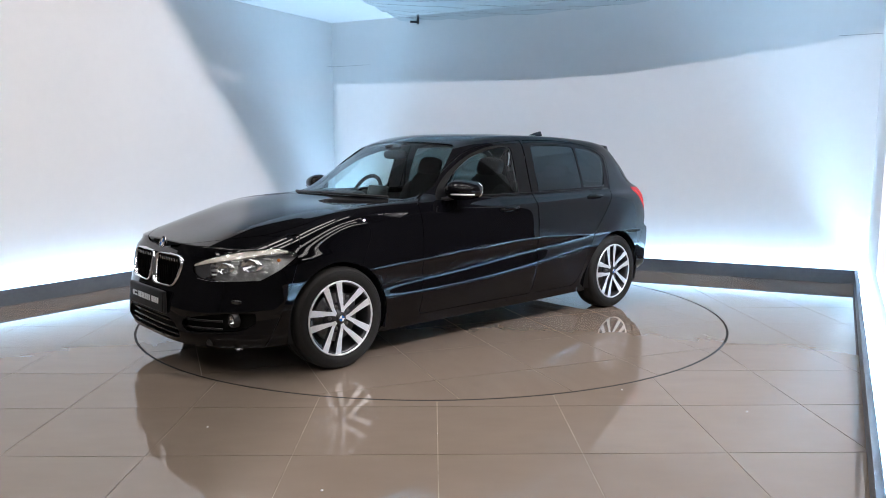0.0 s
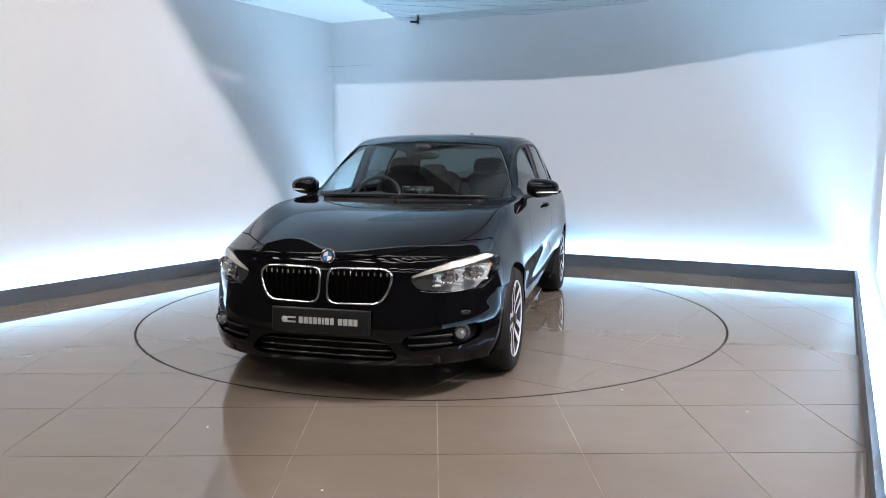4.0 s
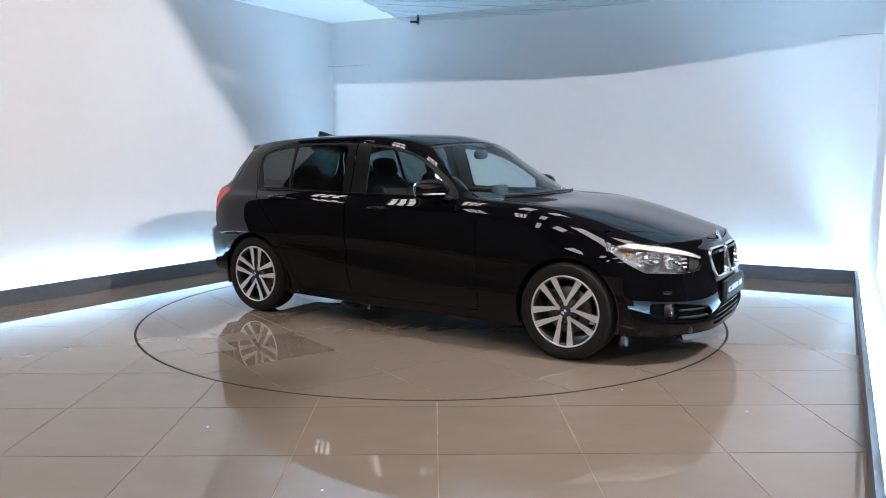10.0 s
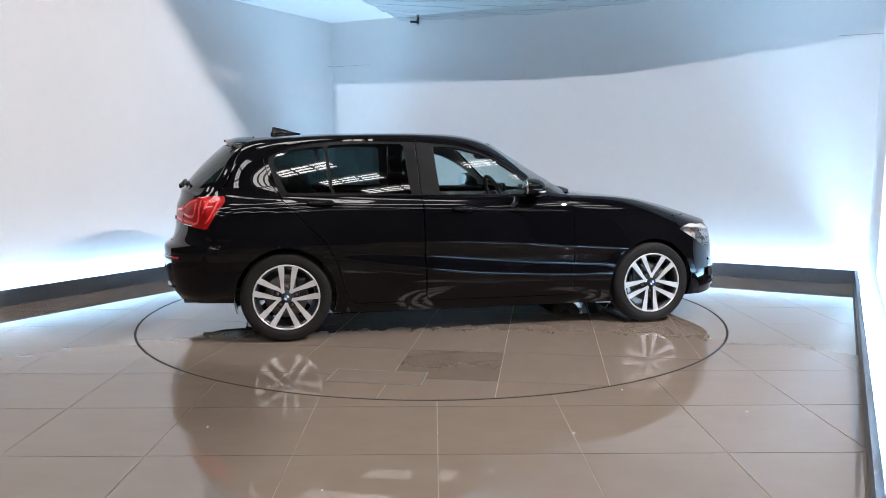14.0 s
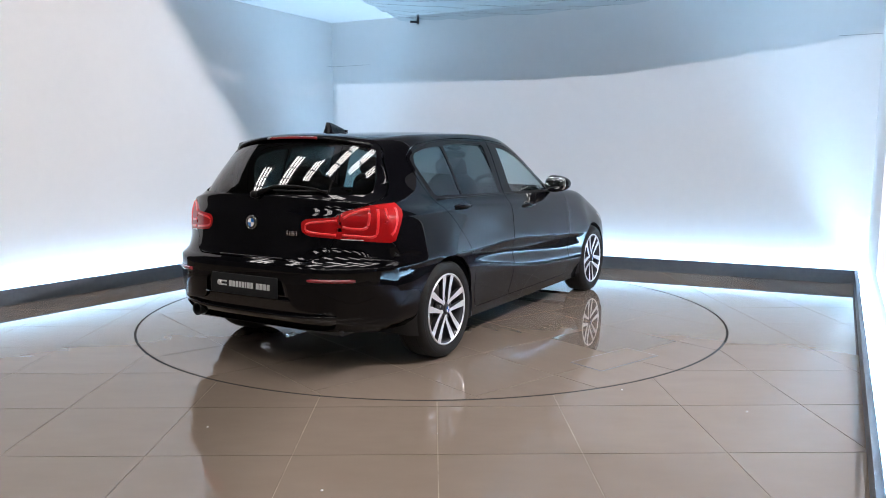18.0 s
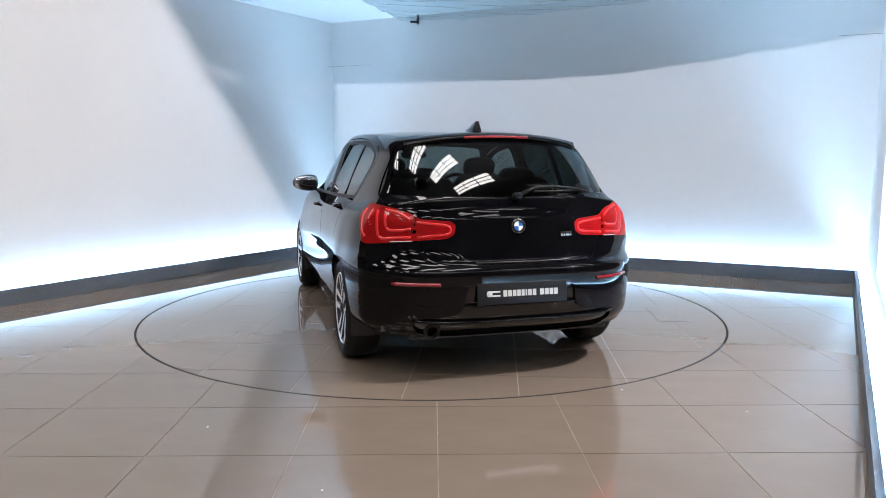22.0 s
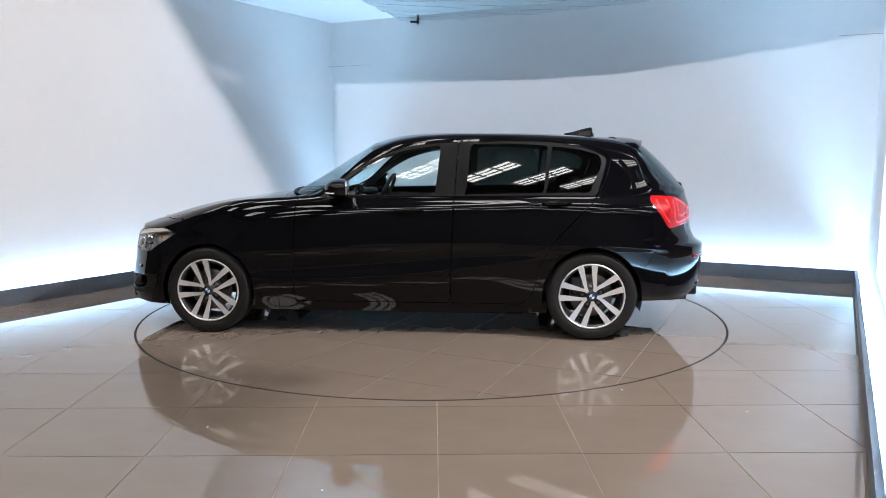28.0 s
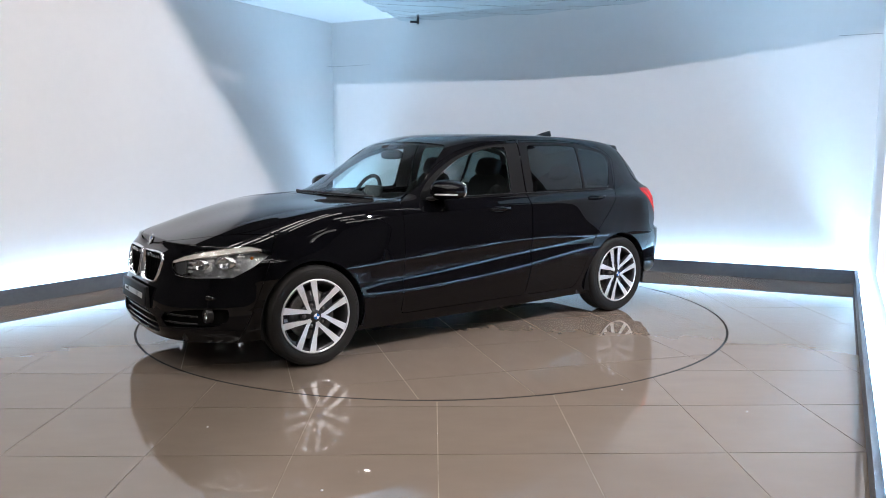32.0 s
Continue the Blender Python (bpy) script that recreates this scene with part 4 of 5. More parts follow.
# ---- front end ----
for s in (1, -1):
    # kidney frame: a chrome band round the opening, standing proud
    pts = KIDNEY.p
    n = len(pts)
    cen = pts.mean(0)
    b = bmesh.new()
    rows = []
    for y, z in pts:
        d = np.array([y, z]) - cen
        d = d / np.linalg.norm(d)
        row = []
        for grow, out in ((.005, -.01), (.005, .006), (.001, .011), (-.006, .010), (-.010, .002), (-.010, -.03)):
            q = np.array([y, z]) + d * grow
            h = on_shell((2.6, max(q[0], .002), q[1]), (-1, 0, 0))
            row.append(b.verts.new((h.x + out, s * q[0], q[1])))
        rows.append(row)
    for i in range(n):
        p, q = rows[i], rows[(i + 1) % n]
        for j in range(5):
            b.faces.new((p[j], p[j + 1], q[j + 1], q[j]))
    bmesh.ops.recalc_face_normals(b, faces=b.faces)
    kid = part("kidney_grille", b, M_CHROME, car, "chrome-framed kidney grille with black upright slats")
    ys = np.linspace(.045, .335, 10)
    for y in ys:
        top, bot = .675, .512 if y < .29 else .512 + (y - .29) * 1.4
        h = on_shell((2.6, y, .60), (-1, 0, 0)).x
        g = bmesh.new()
        add_box(g, (h - .028, s * y, (top + bot) / 2), (.030, .006, top - bot), .002)
        part("slat", g, M_SLAT, kid)
        g = box((h - .013, s * y, .657), (.004, .0075, .02), .0015)
        part("slat_tip", g, M_CHROME, kid)
    g = box((2.025, s * .19, .60), (.01, .36, .20), 0)
    part("grille_back", g, M_GAP, kid, smooth=False)
# lower grille and side ducts
lg = skin("lower_grille", ("mid",), M_GAP, bumper_f, "black lower air intake", inset=0.045, rim=-0.04)
for z in (.24, .275, .31):
    w = .76 - abs(z - .25) * 1.2
    path = [(on_shell((2.6, abs(y) + .001, z), (-1, 0, 0)).x - .02, y, z) for y in np.linspace(-w / 2, w / 2, 15)]
    part("grille_bar", tube(path, .005, 8), M_GLOSSY, lg)
for s in (1, -1):
    duct = skin("side_duct", ("sidein",), M_GAP, bumper_f, "black side duct", sides=(s,), inset=0.04, rim=-0.035)
    for z in (.302, .345):
        path = [(on_shell((2.6, y, z), (-1, 0, 0)).x - .012, s * y, z) for y in np.linspace(.45, .65, 8)]
        part("duct_fin", tube(path, .006, 8), M_TRIM, duct)
    h = on_shell((2.6, .690, .350), (-1, 0, 0)).x - .012
    fog = part("fog_lamp", lathe([(.040, h - .03), (.040, h + .004), (.036, h + .010), (.032, h + .006), (.032, h - .02)], 28, "X", centre=(0, s * .690, .350)), M_TRIM, bumper_f, "round clear fog lamp")
    part("bowl", lathe([(.0, h - .028), (.016, h - .024), (.027, h - .010), (.032, h + .003)], 28, "X", centre=(0, s * .690, .350)), M_CHROME, fog)
    part("lens", lathe([(.0, h + .012), (.016, h + .010), (.027, h + .006), (.032, h + .002)], 28, "X", centre=(0, s * .690, .350)), M_LENS, fog)
    w = on_shell((2.6, .70, .452), (-1, 0, 0))
    part("washer_cover", blob((w.x - .004, s * .70, .452), (.008, .036, .013), 2.2, 20, 10, Matrix.Rotation(math.radians(s * 38), 4, "Z")), M_GLOSSY, bumper_f, "small proud gloss black oval on the bumper")
    part("bulb", blob((h - .012, s * .690, .350), (.012, .01, .01), 2), M_WHITE, fog)

# headlight insides
heads = [o for o in car.children if o.name.startswith("headlight")]
for hl in heads:
    s = 1 if sum(v.co.y for v in hl.data.vertices) > 0 else -1
    for y, z, r in ((.615, .632, .040), (.72, .648, .046)):
        h = on_shell((2.6, y, z), (-1, 0, 0)).x - .022
        bowl = lathe([(.006, h - .045), (.02, h - .040), (r * .8, h - .02), (r, h + .004), (r + .005, h + .003), (r + .004, h - .03)], 28, "X", centre=(0, s * y, z))
        for q in bowl.verts:
            q.co.y, q.co.z = s * y + (q.co.y - s * y) * 1.15, z + (q.co.z - z) * .72
            q.co.x -= .45 * (abs(q.co.y) - y)
        part("reflector_bowl", bowl, M_CHROME, hl, "bright chrome reflector bowl")
        part("bulb", blob((h - .02, s * y, z), (.012, .010, .008), 2), M_CHROME, hl)
        # stepped mirror facets beside and above each bowl
        for k in range(4):
            for side in (-1, 1):
                yy, zz = y + side * (r + .006), z - .036 + .024 * k
                g = on_shell((2.6, yy, zz), (-1, 0, 0))
                if g is None or head_sd(np.array([g.x]), np.array([yy]), np.array([zz]))[0] > -.008:
                    continue
                turn = Matrix.Rotation(math.radians(s * (28 + 9 * (k % 2))), 4, "Z") @ Matrix.Rotation(math.radians(-24 + 17 * k), 4, "Y")
                part("mirror_facet", box((g.x - .024, s * yy, zz), (.004, .044, .013), .0015, turn), M_BRIGHT, hl)
    h = on_shell((2.6, .80, .685), (-1, 0, 0)).x - .03
    part("indicator", blob((h - .01, s * .795, .675), (.010, .008, .010), 2), M_AMBER, hl, "amber indicator")
    # lower lip of the lamp, a thin pale edge
    path = []
    for y in np.linspace(.50, .74, 10):
        z = .5755 - .012 * math.sin((y - .5) / .24 * math.pi)
        path.append((on_shell((2.6, y, z), (-1, 0, 0)).x - .002, s * y, z))
    part("lamp_lip", tube(path, .0022, 6), M_REFLECT, hl)


def roundel(c, r, tilt, parent):
    """Plain round badge in black, blue and white with a bright edge."""
    def lay(b):
        bmesh.ops.transform(b, matrix=Matrix.Translation(c) @ tilt, verts=b.verts)
        return b
    ringb = part("badge", lay(lathe([(0, 0), (r, 0), (r, .004), (r * .97, .006), (r * .93, .006), (r * .9, .004), (0, .004)], 36, "X")), M_CHROME, parent, "round badge in silver, black, blue and white")
    part("badge_ring", lay(lathe([(r * .9, .0045), (r * .88, .006), (r * .66, .006), (r * .63, .0045)], 36, "X")), M_GLOSSY, ringb)
    for q in range(4):
        b = bmesh.new()
        vs = [b.verts.new((.0062, 0, 0))] + [b.verts.new((.006, r * .62 * math.cos(t), r * .62 * math.sin(t))) for t in [math.pi / 2 * (q + i / 6) for i in range(7)]]
        for i in range(1, 7):
            b.faces.new((vs[0], vs[i], vs[i + 1]))
        part("quadrant", lay(b), M_BLUE if q % 2 == 0 else M_WHITE, ringb)
    # bright marks round the ring
    for k in range(3):
        a = math.radians(58 + 32 * k)
        b = box((.0066, r * .77 * math.cos(a), r * .77 * math.sin(a)), (.001, r * .2, r * .14), 0, Matrix.Rotation(a - math.pi / 2, 4, "X"))
        part("badge_mark", lay(b), M_CHROME, ringb, smooth=False)


def plate(x, z, parent, tilt):
    """Dark show plate with plain pale bars where its lettering stands."""
    m = Matrix.Translation((x, 0, z)) @ tilt
    def lay(b):
        bmesh.ops.transform(b, matrix=m, verts=b.verts)
        return b
    pl = part("show_plate", lay(box((0, 0, 0), (.008, .525, .118), .003)), M_PLATE, parent, "dark grey dealer show plate with pale bars")
    disc = lathe([(0, .0048), (.017, .0048), (.017, .0042)], 20, "X", centre=(0, -.195 * 1, 0))
    part("plate_mark", lay(disc), M_BARS, pl)
    for zz in (.011, -.011):
        part("plate_mark", lay(box((.0045, -.158, zz), (.0012, .05, .009), 0)), M_BARS, pl, smooth=False)
    widths = (.022, .022, .020, .020, .018, .009, .023, .020, 0, .023, .023, .022, .021)
    y = -.115
    for w in widths:
        if w:
            part("plate_bar", lay(box((.0045, y + w / 2, 0), (.0012, w, .034), .0, None)), M_BARS, pl, smooth=False)
        y += (w or .012) + .0055


FWD = Matrix.Identity(4)
BACK = Matrix.Rotation(math.pi, 4, "Z")
plate(NOSE(.41) + .02, .419, bumper_f, Matrix.Rotation(math.radians(-3), 4, "Y"))
part("plate_holder", box((NOSE(.41) + .008, 0, .416), (.02, .54, .13), .006), M_TRIM, bumper_f)
plate(TAIL(.52) - .006, .510, bumper_r, BACK @ Matrix.Rotation(math.radians(-4), 4, "Y"))
def badge_pose(p, d):
    """Seat and tilt of a badge on the skin."""
    hit, nrm, _, _ = SHELL_TREE.ray_cast(Vector(p), Vector(d))
    if nrm.dot(Vector(d)) > 0:
        nrm = -nrm
    t = math.atan2(nrm.z, abs(nrm.x))
    return hit, (FWD if nrm.x > 0 else BACK) @ Matrix.Rotation(-t, 4, "Y")


hb, tl_ = badge_pose((2.6, .004, .735), (-1, 0, 0))
roundel((hb.x + .001, 0, hb.z), .040, tl_, hood)
hb, tl_ = badge_pose((-2.6, .004, .868), (1, 0, 0))
roundel((hb.x - .001, 0, hb.z), .041, tl_, hatch)
for k, w in enumerate((.012, .012, .024, .008)):
    y = -.262 - sum((.016, .016, .029, .012)[:k])
    hb = on_shell((-2.6, -y, .818), (1, 0, 0))
    part("badge_bar", box((hb.x - .001, y - w / 2, .818), (.004, w, .026), .001), M_CHROME, hatch)

# ---- rear end ----
for tl in [o for o in (*car.children, *hatch.children) if o.name.startswith("tail_light")]:
    ys = [q.co.y for q in tl.data.vertices]
    s = 1 if sum(ys) > 0 else -1
    if tl.parent == hatch:
        lines = (((.552, .893), (.46, .884), (.40, .876), (.378, .862), (.378, .842), (.398, .828), (.46, .820), (.552, .812)),)
    else:
        lines = (((.582, .812), (.66, .806), (.715, .80), (.742, .815), (.747, .86), (.745, .915), (.735, .955)),
                 ((.582, .858), (.63, .848), (.675, .846), (.700, .86), (.706, .90), (.700, .935)),
                 ((.582, .905), (.62, .93), (.66, .948), (.70, .958)))
    for line in lines:
        keys = curve(*[(k, q[0]) for k, q in enumerate(line)]), curve(*[(k, q[1]) for k, q in enumerate(line)])
        path = []
        for k in np.linspace(0, len(line) - 1, 4 * len(line)):
            y, z = keys[0](k), keys[1](k)
            q = on_shell((-2.6, y, z), (1, 0, 0))
            path.append((q.x + .0082, s * y, z))
        part("light_bar", tube(path, .0105, 8), M_BAR, tl, "bright red light guide")
    if tl.parent != hatch:
        # light guides wrapped round onto the side
        for run in (((-1.765, .955), (-1.79, .905), (-1.825, .845), (-1.862, .793)), ((-1.835, .955), (-1.855, .905), (-1.875, .86))):
            path = []
            for (xa, za), (xb, zb) in zip(run[:-1], run[1:]):
                for k in (0, .34, .67):
                    x, z = xa + (xb - xa) * k, za + (zb - za) * k
                    q = on_shell((x, 1.3, z), (0, -1, 0))
                    path.append((x, s * (q.y - .0082), z))
            part("light_bar", tube(path, .0105, 8), M_BAR, tl, "bright red light guide")
        path = [(on_shell((-2.6, y, .791 - .05 * (y - .58)), (1, 0, 0)).x - .001, s * y, .791 - .05 * (y - .58)) for y in np.linspace(.58, .69, 8)]
        part("reversing_strip", tube(path, .003, 6), M_WHITE, tl, "thin white lower strip")

for s in (1, -1):
    path = [(on_shell((-2.6, y, .568), (1, 0, 0)).x - .001, s * y, .568) for y in np.linspace(.46, .70, 10)]
    part("reflector", tube(path, .011, 10), M_RED, bumper_r, "narrow red bumper reflector")
path = []
for y in np.linspace(-.60, .60, 25):
    q = on_shell((-2.6, abs(y) + .001, .352), (1, 0, 0))
    path.append((q.x - .004, y, .352 + .012 * (abs(y) / .6) ** 4))
part("bumper_crease", tube(path, .010, 8), M_PAINT, bumper_r)
# plate recess lip
path = []
for y in np.linspace(-.33, .33, 15):
    q = on_shell((-2.6, abs(y) + .001, .445), (1, 0, 0))
    path.append((q.x - .002, y, .445))
part("bumper_ledge", tube(path, .007, 8), M_PAINT, bumper_r)
# roof spoiler
b = bmesh.new()
rows = []
for y in np.linspace(-.545, .545, 25):
    k = abs(y) / .545
    zt = 1.392 - .055 * k ** 2.4
    xe = -1.755 + .075 * k ** 3
    rows.append([b.verts.new(p) for p in ((-1.55, y, zt + .006), (-1.66, y, zt), (xe + .012, y, zt - .017), (xe, y, zt - .027), (xe + .006, y, zt - .036), (-1.70, y, zt - .062), (-1.60, y, zt - .05))])
for p, q in zip(rows[:-1], rows[1:]):
    for j in range(6):
        b.faces.new((p[j], p[j + 1], q[j + 1], q[j]))
for r_, rev in ((rows[0], 0), (rows[-1], 1)):
    b.faces.new(r_[::-1] if rev else r_)
bmesh.ops.recalc_face_normals(b, faces=b.faces)
spoiler = part("roof_spoiler", b, M_PAINT, hatch)
b = tube([(-1.753 + .075 * (abs(y) / .545) ** 3 - .0005, y, 1.392 - .055 * (abs(y) / .545) ** 2.4 - .028) for y in np.linspace(-.20, .20, 11)], .009, 8)
part("brake_light", b, M_RED, spoiler, "red high-level brake light")
# rear wiper
q = [on_shell((-2.6, y, z), (1, 0, 0)) for y, z in ((.005, 1.03), (.12, 1.075), (.25, 1.08), (.40, 1.065), (.47, 1.045))]
wp = part("rear_wiper", tube([(p.x - .022, -p.y, p.z) for p in q], [.016, .012, .009, .007, .006], 8), M_PILLAR, hatch, "black rear wiper arm")
part("wiper_cap", blob((q[0].x - .015, -.005, 1.03), (.025, .03, .022)), M_PILLAR, wp)
q = [on_shell((-2.6, y, 1.055), (1, 0, 0)) for y in (.12, .28, .46)]
part("wiper_blade", tube([(p.x - .008, -p.y, 1.055) for p in q], .006, 6), M_TRIM, wp)
part("hatch_handle", box((TAIL(.68) + .006, 0, .672), (.02, .5, .010), .004), M_TRIM, hatch)

# aerial fin
b = bmesh.new()
rows = []
for x, w, zt in ((-1.20, .006, 1.418), (-1.26, .022, 1.436), (-1.33, .032, 1.456), (-1.39, .032, 1.470), (-1.41, .028, 1.470), (-1.415, .024, 1.44), (-1.425, .022, 1.41)):
    rows.append([b.verts.new(p) for p in ((x, -w, 1.395), (x, -w * .8, 1.425), (x, -.008, zt), (x, .008, zt), (x, w * .8, 1.425), (x, w, 1.395))])
for p, q in zip(rows[:-1], rows[1:]):
    for j in range(5):
        b.faces.new((p[j], p[j + 1], q[j + 1], q[j]))
b.faces.new(rows[0])
b.faces.new(rows[-1])
bmesh.ops.recalc_face_normals(b, faces=b.faces)
part("aerial_fin", b, M_PAINT, car, "black shark-fin aerial")

# ---- mirrors, handles, wipers ----
for s in (1, -1):
    def sweep(c):
        return Vector((c.x - .035 * (c.y / .11) * 0.9 - .02 * abs(c.z / .06) ** 2, c.y, c.z * (1 - .22 * (c.y / .12))))
    b = blob((.395, .905, 1.03), (.082, .108, .066), 2.6, 28, 16, None, sweep)
    if s < 0:
        mirrored(b)
    mir = part("door_mirror", b, M_PAINT, car, "black door mirror with white indicator strip")
    b = blob((.322, .905, 1.03), (.014, .095, .055), 3.2, 24, 10, Matrix.Rotation(math.radians(8), 4, "Z"))
    if s < 0:
        mirrored(b)
    part("mirror_glass", b, M_MIRROR, mir)
    b = tube([(.47, .83, 1.003), (.475, .90, 1.003), (.445, .97, 1.003), (.39, 1.005, 1.003)], .0055, 8)
    if s < 0:
        mirrored(b)
    part("indicator", b, M_WHITE, mir, "white indicator strip")
    b = tube([(.46, .775, .965), (.43, .83, .975), (.405, .87, .985)], [.035, .024, .028], 12, flat=.5)
    if s < 0:
        mirrored(b)
    part("mirror_foot", b, M_TRIM, mir)
    for x, z in ((-.10, .882), (-1.10, .933)):
        y = on_shell((x, 1.3, z), (0, -1, 0)).y
        b = tube([(x + .095, y - .004, z - .004), (x + .07, y + .018, z), (x, y + .026, z + .003), (x - .07, y + .018, z + .004), (x - .095, y - .004, z + .003)], [.008, .012, .0125, .012, .008], 10)
        if s < 0:
            mirrored(b)
        hd = part("door_handle", b, M_PAINT, car)
        b = blob((x + .005, y - .006, z - .008), (.08, .012, .030), 2.2)
        if s < 0:
            mirrored(b)
        part("handle_cup", b, M_PAINT, hd)
    # bright window base strip and belt seal
    path = []
    for x in np.linspace(-1.34, .42, 18):
        z = .978 - .006 * x + (.0)
        q = on_shell((x, 1.3, z), (0, -1, 0))
        path.append((x, s * (q.y + .001), z))
    part("belt_seal", tube(path, .007, 6), M_PILLAR, car)
    # wipers
for y0, y1 in ((.58, -.02), (.02, -.58)):
    pts = []
    for y in np.linspace(y0, y1, 8):
        q = on_shell((1.6, abs(y) + .001, .992 - .02 * abs(y)), (-1, 0, 0))
        pts.append((q.x + .006, y, q.z + .006))
    part("wiper", tube(pts, .009, 6), M_TRIM, car, "black windscreen wiper")
b = bmesh.new()
pts = [(on_shell((2.2, abs(y) + .001, .985 - .02 * abs(y) / .7), (-1, 0, 0)).x + .005, y, .975 - .02 * abs(y) / .7) for y in np.linspace(-.66, .66, 15)]
part("cowl", tube(pts, .012, 8, b, flat=.6), M_TRIM, car)

# ---- cabin ----
part("dashboard", blob((.62, 0, .84), (.26, .70, .115), 4.0, 32, 14), M_CABIN, car, "dark dashboard")
part("instrument_hood", blob((.44, -.37, .955), (.10, .17, .035), 2.6), M_CABIN, car)
part("centre_screen", box((.42, 0, .985), (.025, .24, .10), .012, Matrix.Rotation(math.radians(-12), 4, "Y")), M_GLOSSY, car)
part("cabin_floor", box((-.45, 0, .30), (2.5, 1.40, .06), .02), M_CABIN, car)
part("centre_console", box((.05, 0, .46), (.95, .24, .30), .05), M_CABIN, car)
st = bmesh.new()
tilt = Matrix.Translation((.27, -.37, .93)) @ Matrix.Rotation(math.radians(-25), 4, "Y")
ringpts = [tilt @ Vector((0, .18 * math.cos(a), .18 * math.sin(a))) for a in [2 * math.pi * k / 36 for k in range(37)]]
wheelp = part("steering_wheel", tube(ringpts, .016, 8, st), M_CABIN, car, "black steering wheel")
b = bmesh.new()
add_box(b, (0, 0, 0), (.05, .13, .12), .03)
add_box(b, (0, .11, .01), (.02, .12, .035), .008)
add_box(b, (0, -.11, .01), (.02, .12, .035), .008)
add_box(b, (0, 0, -.11), (.02, .04, .12), .008)
bmesh.ops.transform(b, matrix=tilt, verts=b.verts)
part("wheel_spokes", b, M_CABIN, wheelp)


def seat(x, y, w, back):
    lean = Matrix.Rotation(math.radians(-back), 4, "Y")
    cush = part("seat", blob((x, y, .52), (.27, w, .10), 4.0, 24, 12), M_CLOTH, car, "dark cloth seat")
    part("backrest", blob((x - .30, y, .83), (.07, w, .31), 3.6, 24, 14, lean), M_CLOTH, cush)
    for dy in (-1, 1):
        part("bolster", blob((x - .25, y + dy * w * .82, .80), (.08, .055, .25), 2.6, 16, 10, lean), M_CLOTH, cush)
    part("headrest", blob((x - .385, y, 1.165 if x > -.5 else 1.10), (.045, .125, .075), 3.6, 20, 12, lean), M_CLOTH, cush)
    for dy in (-.05, .05):
        part("headrest_post", tube([(x - .36, y + dy, 1.02), (x - .38, y + dy, 1.12)], .007, 8), M_CHROME, cush)



seat(-.02, .36, .22, 20)
seat(-.02, -.36, .22, 20)
seat(-.84, .34, .30, 24)
seat(-.84, -.34, .30, 24)
part("parcel_shelf", box((-1.60, 0, .97), (.55, 1.15, .03), .01), M_CABIN, car)
mirror_stem = blob((.25, 0, 1.262), (.03, .115, .036), 3.0, 20, 10, Matrix.Rotation(math.radians(10), 4, "Z"))
part("rear_view_mirror", mirror_stem, M_CABIN, car)
part("sensor_housing", blob((.27, 0, 1.318), (.06, .055, .02), 2.6), M_CABIN, car)
for s in (1, -1):
    part("door_card", box((.12, s * .755, .62), (1.05, .05, .62), .02), M_CABIN, car)
    part("door_card", box((-.75, s * .755, .62), (.70, .05, .62), .02), M_CABIN, car)
    part("side_trim", box((-1.40, s * .66, .75), (.62, .06, .50), .02), M_CABIN, car)
    part("belt_strap", tube([(-.42, s * .70, 1.25), (-.40, s * .72, .95), (-.38, s * .66, .62)], .012, 6, flat=.3), M_CABIN, car)
# ---- floor tiles ----
def tile_mesh(name, x0, y0, x1, y1, z=0.0, keep=None):
    """A tile with a slightly eased edge, cut by keep where the disc runs through it."""
    bm = bmesh.new()
    k = 1 if keep is None else 12
    grid = [[bm.verts.new((x0 + (x1 - x0) * i / k, y0 + (y1 - y0) * j / k, z)) for j in range(k + 1)] for i in range(k + 1)]
    for i in range(k):
        for j in range(k):
            bm.faces.new((grid[i][j], grid[i + 1][j], grid[i + 1][j + 1], grid[i][j + 1]))
    if keep is not None:
        cut_by(bm, lambda x, y, z_: keep(x, y), 0.0)
        gone = [fc for fc in bm.faces if keep(np.array([fc.calc_center_median().x]), np.array([fc.calc_center_median().y]))[0] > 0]
        bmesh.ops.delete(bm, geom=gone, context="FACES")
        if not bm.faces:
            bm.free()
            return None
        bmesh.ops.dissolve_limit(bm, angle_limit=0.001, verts=bm.verts, edges=bm.edges)
    r = bmesh.ops.extrude_face_region(bm, geom=bm.faces[:])
    for q in r["geom"]:
        if isinstance(q, bmesh.types.BMVert):
            q.co.z -= 0.011
    bmesh.ops.recalc_face_normals(bm, faces=bm.faces)
    me = bpy.data.meshes.new(name)
    bm.to_mesh(me)
    bm.free()
    me.materials.append(M_TILE)
    return me


GAP = 0.0024
floor_ob = bpy.data.objects["floor"]
PX, PY, X0, Y0 = 0.615, 0.598, 0.02, -0.56
whole = tile_mesh("tile", GAP, GAP, PX - GAP, PY - GAP)


def in_booth(x, y):
    p = Vector((x, y))
    return (p - A0).dot(NL) < 0.45 and (p - B0).dot(NR) < 0.45 and (p - E0).dot(NS) < 0.45


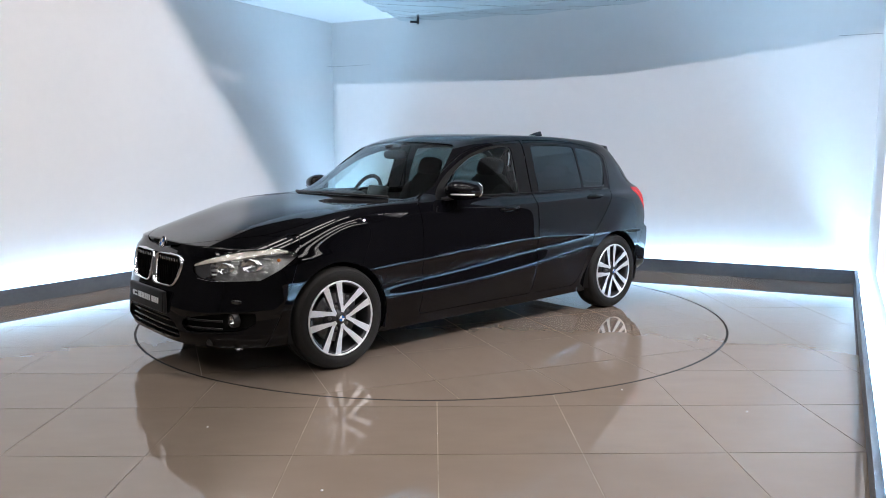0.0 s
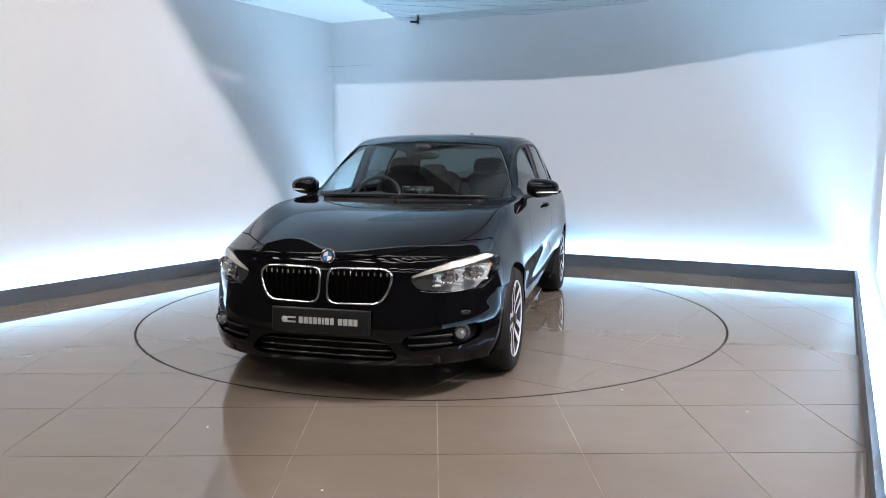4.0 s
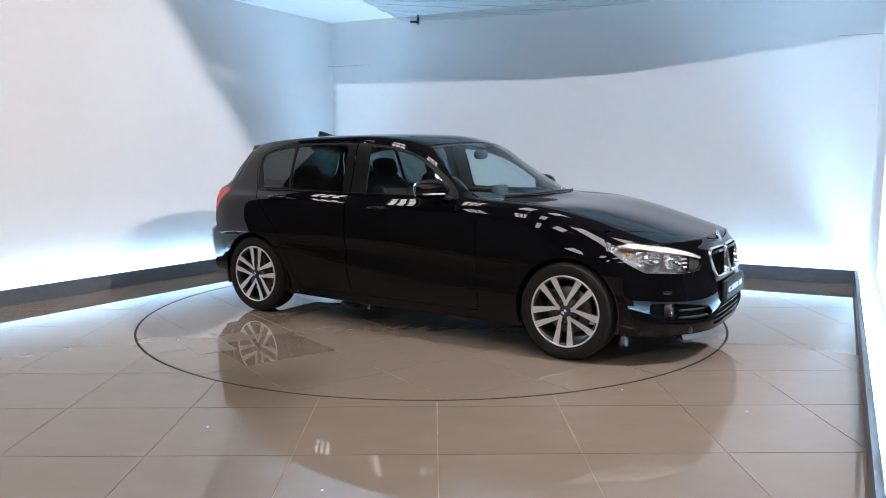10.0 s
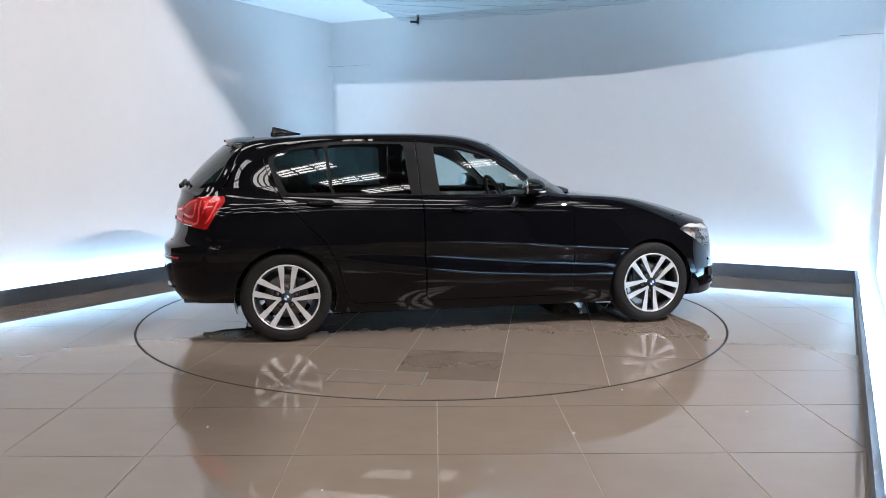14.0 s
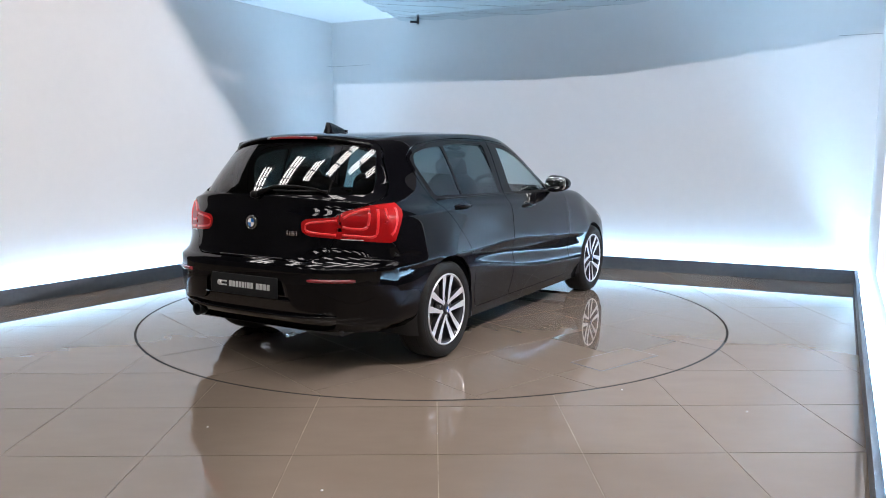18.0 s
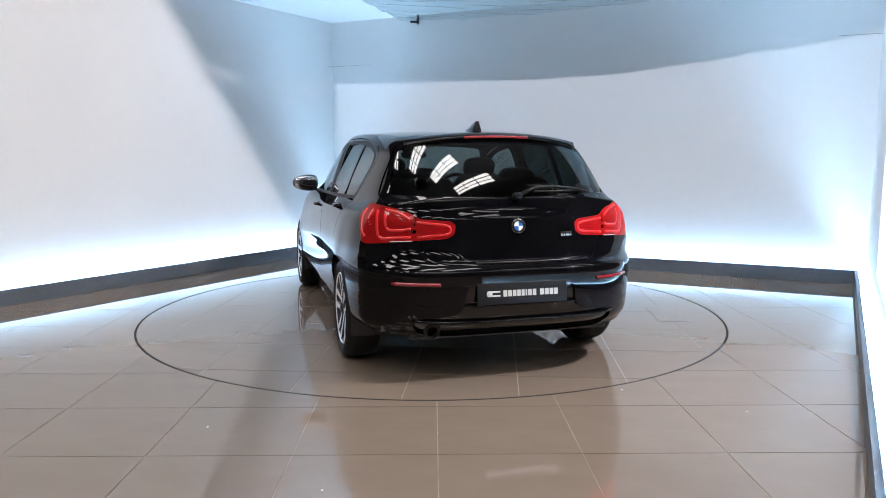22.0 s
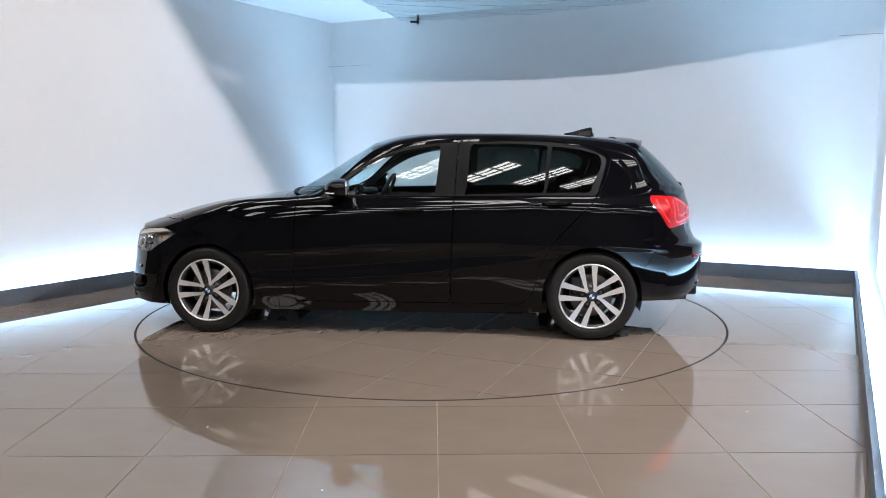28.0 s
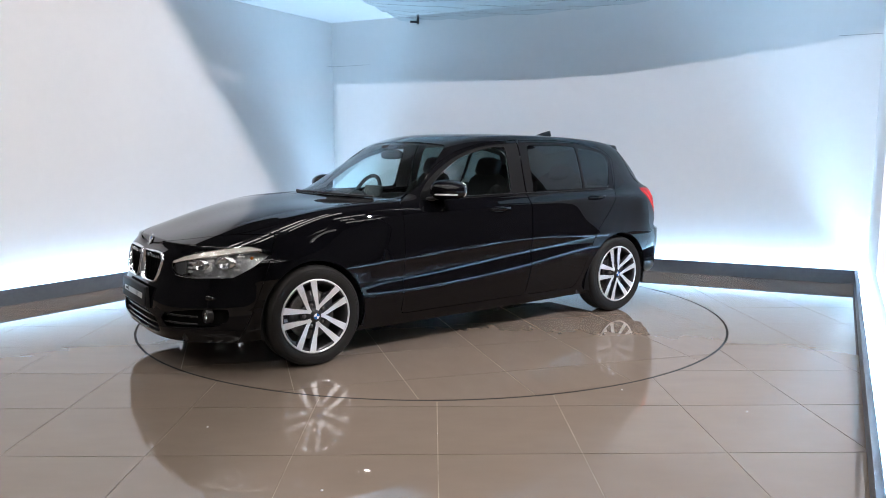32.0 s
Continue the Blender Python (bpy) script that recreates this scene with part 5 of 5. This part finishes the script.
for i in range(-8, 8):
    for j in range(-7, 9):
        x0, y0 = X0 + i * PX, Y0 + j * PY
        if not in_booth(x0 + PX / 2, y0 + PY / 2):
            continue
        far = max(math.hypot(x, y) for x in (x0, x0 + PX) for y in (y0, y0 + PY))
        near = math.hypot(min(max(0, x0), x0 + PX), min(max(0, y0), y0 + PY))
        if far < TABLE_R + 0.01:
            continue
        if near > TABLE_R + 0.006:
            ob = new("tile", whole)
            ob.location = (x0, y0, 0)
        else:
            # coordinates are shifted so that the cutter's mirrored y stays positive
            me = tile_mesh("tile", x0 + GAP, y0 + GAP + 20, x0 + PX - GAP, y0 + PY - GAP + 20, 0.0, lambda x, y: TABLE_R + 0.005 - np.hypot(x, y - 20))
            if me is None:
                continue
            ob = new("tile", me)
            ob.location = (0, -20, 0)
        ob.parent = floor_ob

TA = math.radians(69.5)
TP = 0.612
disc_whole = tile_mesh("tile", GAP, GAP, TP - GAP, TP - GAP)
# one darker replaced tile
disc_dark = disc_whole.copy()
disc_dark.materials[0] = M_TILE_DARK
for i in range(-5, 5):
    for j in range(-5, 5):
        # the grid's own axes: u along the lines at TA, w across
        u0, w0 = -0.03 + i * TP, -0.04 + j * TP
        far = max(math.hypot(u, w) for u in (u0, u0 + TP) for w in (w0, w0 + TP))
        near = math.hypot(min(max(0, u0), u0 + TP), min(max(0, w0), w0 + TP))
        if near > TABLE_R - 0.02:
            continue
        if far < TABLE_R - 0.011:
            ob = new("tile", disc_dark if (i, j) == (-3, -1) else disc_whole)
            ob.matrix_basis = Matrix.Rotation(TA, 4, "Z") @ Matrix.Translation((u0, w0, 0))
        else:
            me = tile_mesh("tile", u0 + GAP, w0 + GAP + 20, u0 + TP - GAP, w0 + TP - GAP + 20, 0.0, lambda x, y: np.hypot(x, y - 20) - TABLE_R + 0.011)
            if me is None:
                continue
            ob = new("tile", me)
            ob.matrix_basis = Matrix.Rotation(TA, 4, "Z") @ Matrix.Translation((0, -20, 0))
        ob.parent = table

# a lift-out cover in the disc
cover = bmesh.new()
add_box(cover, (0, 0, -0.004), (0.535, 0.232, 0.012), 0.0)
bmesh.ops.transform(cover, matrix=pose(-0.69, -1.745, 0, 0, 0, 159.0), verts=cover.verts)
rim_ = bmesh.new()
add_box(rim_, (0, 0, -0.0045), (0.545, 0.242, 0.0118), 0.0)
bmesh.ops.transform(rim_, matrix=pose(-0.69, -1.745, 0, 0, 0, 159.0), verts=rim_.verts)
part("cover_joint", rim_, M_PLINTH, table, smooth=False)
part("access_cover", cover, M_TILE, table, "small lift-out tile cover", smooth=False)


# ---- added board beside the flood lamp; its two curved slits throw light arcs ----
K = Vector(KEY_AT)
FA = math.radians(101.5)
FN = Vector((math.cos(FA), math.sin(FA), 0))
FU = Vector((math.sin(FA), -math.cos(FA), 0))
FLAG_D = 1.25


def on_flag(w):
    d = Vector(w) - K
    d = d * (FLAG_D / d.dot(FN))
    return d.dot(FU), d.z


# slit curves projected back from the light arcs wanted on the west wall
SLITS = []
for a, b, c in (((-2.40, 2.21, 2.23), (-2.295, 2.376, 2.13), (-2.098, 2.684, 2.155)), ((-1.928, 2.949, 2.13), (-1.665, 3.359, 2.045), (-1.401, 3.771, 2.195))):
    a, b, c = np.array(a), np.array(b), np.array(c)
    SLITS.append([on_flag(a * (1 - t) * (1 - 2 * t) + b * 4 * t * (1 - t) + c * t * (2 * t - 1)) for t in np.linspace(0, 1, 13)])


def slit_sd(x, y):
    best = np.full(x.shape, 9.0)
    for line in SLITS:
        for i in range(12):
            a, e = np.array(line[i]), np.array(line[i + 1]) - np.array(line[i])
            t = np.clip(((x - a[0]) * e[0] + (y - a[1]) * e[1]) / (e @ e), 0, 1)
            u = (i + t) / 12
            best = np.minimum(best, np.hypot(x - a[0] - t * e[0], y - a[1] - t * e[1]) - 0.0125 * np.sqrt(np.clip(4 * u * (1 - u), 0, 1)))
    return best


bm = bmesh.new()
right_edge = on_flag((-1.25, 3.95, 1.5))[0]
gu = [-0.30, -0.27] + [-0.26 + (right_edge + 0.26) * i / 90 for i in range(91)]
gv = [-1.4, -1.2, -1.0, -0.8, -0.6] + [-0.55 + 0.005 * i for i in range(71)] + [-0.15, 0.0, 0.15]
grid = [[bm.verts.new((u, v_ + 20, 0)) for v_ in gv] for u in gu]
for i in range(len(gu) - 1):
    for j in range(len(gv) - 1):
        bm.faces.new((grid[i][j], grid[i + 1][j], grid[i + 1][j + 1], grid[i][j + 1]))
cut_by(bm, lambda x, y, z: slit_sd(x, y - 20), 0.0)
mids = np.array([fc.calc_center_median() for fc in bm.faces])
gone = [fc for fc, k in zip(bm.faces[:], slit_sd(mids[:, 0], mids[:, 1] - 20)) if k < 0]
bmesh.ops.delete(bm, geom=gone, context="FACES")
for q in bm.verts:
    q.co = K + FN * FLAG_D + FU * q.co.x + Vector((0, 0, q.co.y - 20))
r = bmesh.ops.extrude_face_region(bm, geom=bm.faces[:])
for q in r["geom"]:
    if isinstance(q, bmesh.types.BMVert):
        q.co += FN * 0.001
part("flag_board", bm, M_LAMP, flood, "thin black board added out of view, its two curved slits throwing light arcs on the wall", smooth=False)
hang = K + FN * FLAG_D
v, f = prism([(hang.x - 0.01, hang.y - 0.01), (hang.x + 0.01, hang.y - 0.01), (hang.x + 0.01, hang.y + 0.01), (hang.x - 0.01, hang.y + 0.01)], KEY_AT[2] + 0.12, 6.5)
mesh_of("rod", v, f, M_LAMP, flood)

# a few pale paint flecks on the floor
for x, y, r in ((-1.05, -2.62, 0.006), (1.02, -2.1, 0.005), (-0.42, -3.28, 0.007), (0.02, -2.72, 0.004), (1.55, -2.45, 0.004)):
    fl = bmesh.new()
    bmesh.ops.create_cone(fl, cap_ends=True, segments=7, radius1=r, radius2=r * 0.6, depth=0.0016, matrix=Matrix.Translation((x, y, 0.0008)))
    part("fleck", fl, M_WHITE, floor_ob)


# ---- movement ----
TURN = [(0.0, -139.1), (0.5, -139.1), (1.0, -137.5), (1.5, -134.6), (2.0, -129.6), (2.5, -123.8), (3.0, -117.5), (3.5, -111.6), (4.5, -99.3), (5.0, -92.9)]
TURN += [(6.0, -80.7), (7.0, -68.7), (8.0, -56.8), (9.0, -45.1), (10.0, -33.5), (11.0, -21.8), (12.0, -10.3), (13.0, 0.8), (14.0, 11.9), (15.0, 23.5)]
TURN += [(16.0, 35.4), (17.0, 47.0), (18.0, 58.6), (19.0, 70.2), (20.0, 81.9), (21.0, 93.7), (22.0, 105.5), (23.0, 117.2), (24.0, 128.8), (25.0, 140.5)]
TURN += [(26.0, 152.0), (27.0, 163.4), (28.0, 174.1), (29.0, 185.2), (30.0, 197.1), (31.0, 209.0), (31.5, 213.0), (32.0, 215.5)]


def motions():
    """The disc turns about its middle and the car rides on it."""
    walk(table, [(t, pose(0, 0, 0, 0, 0, a)) for t, a in TURN])
    walk(car, [(t, pose(0, 0, 0, 0, 0, a) @ pose(CAR_X, CAR_Y, 0)) for t, a in TURN])


motions()
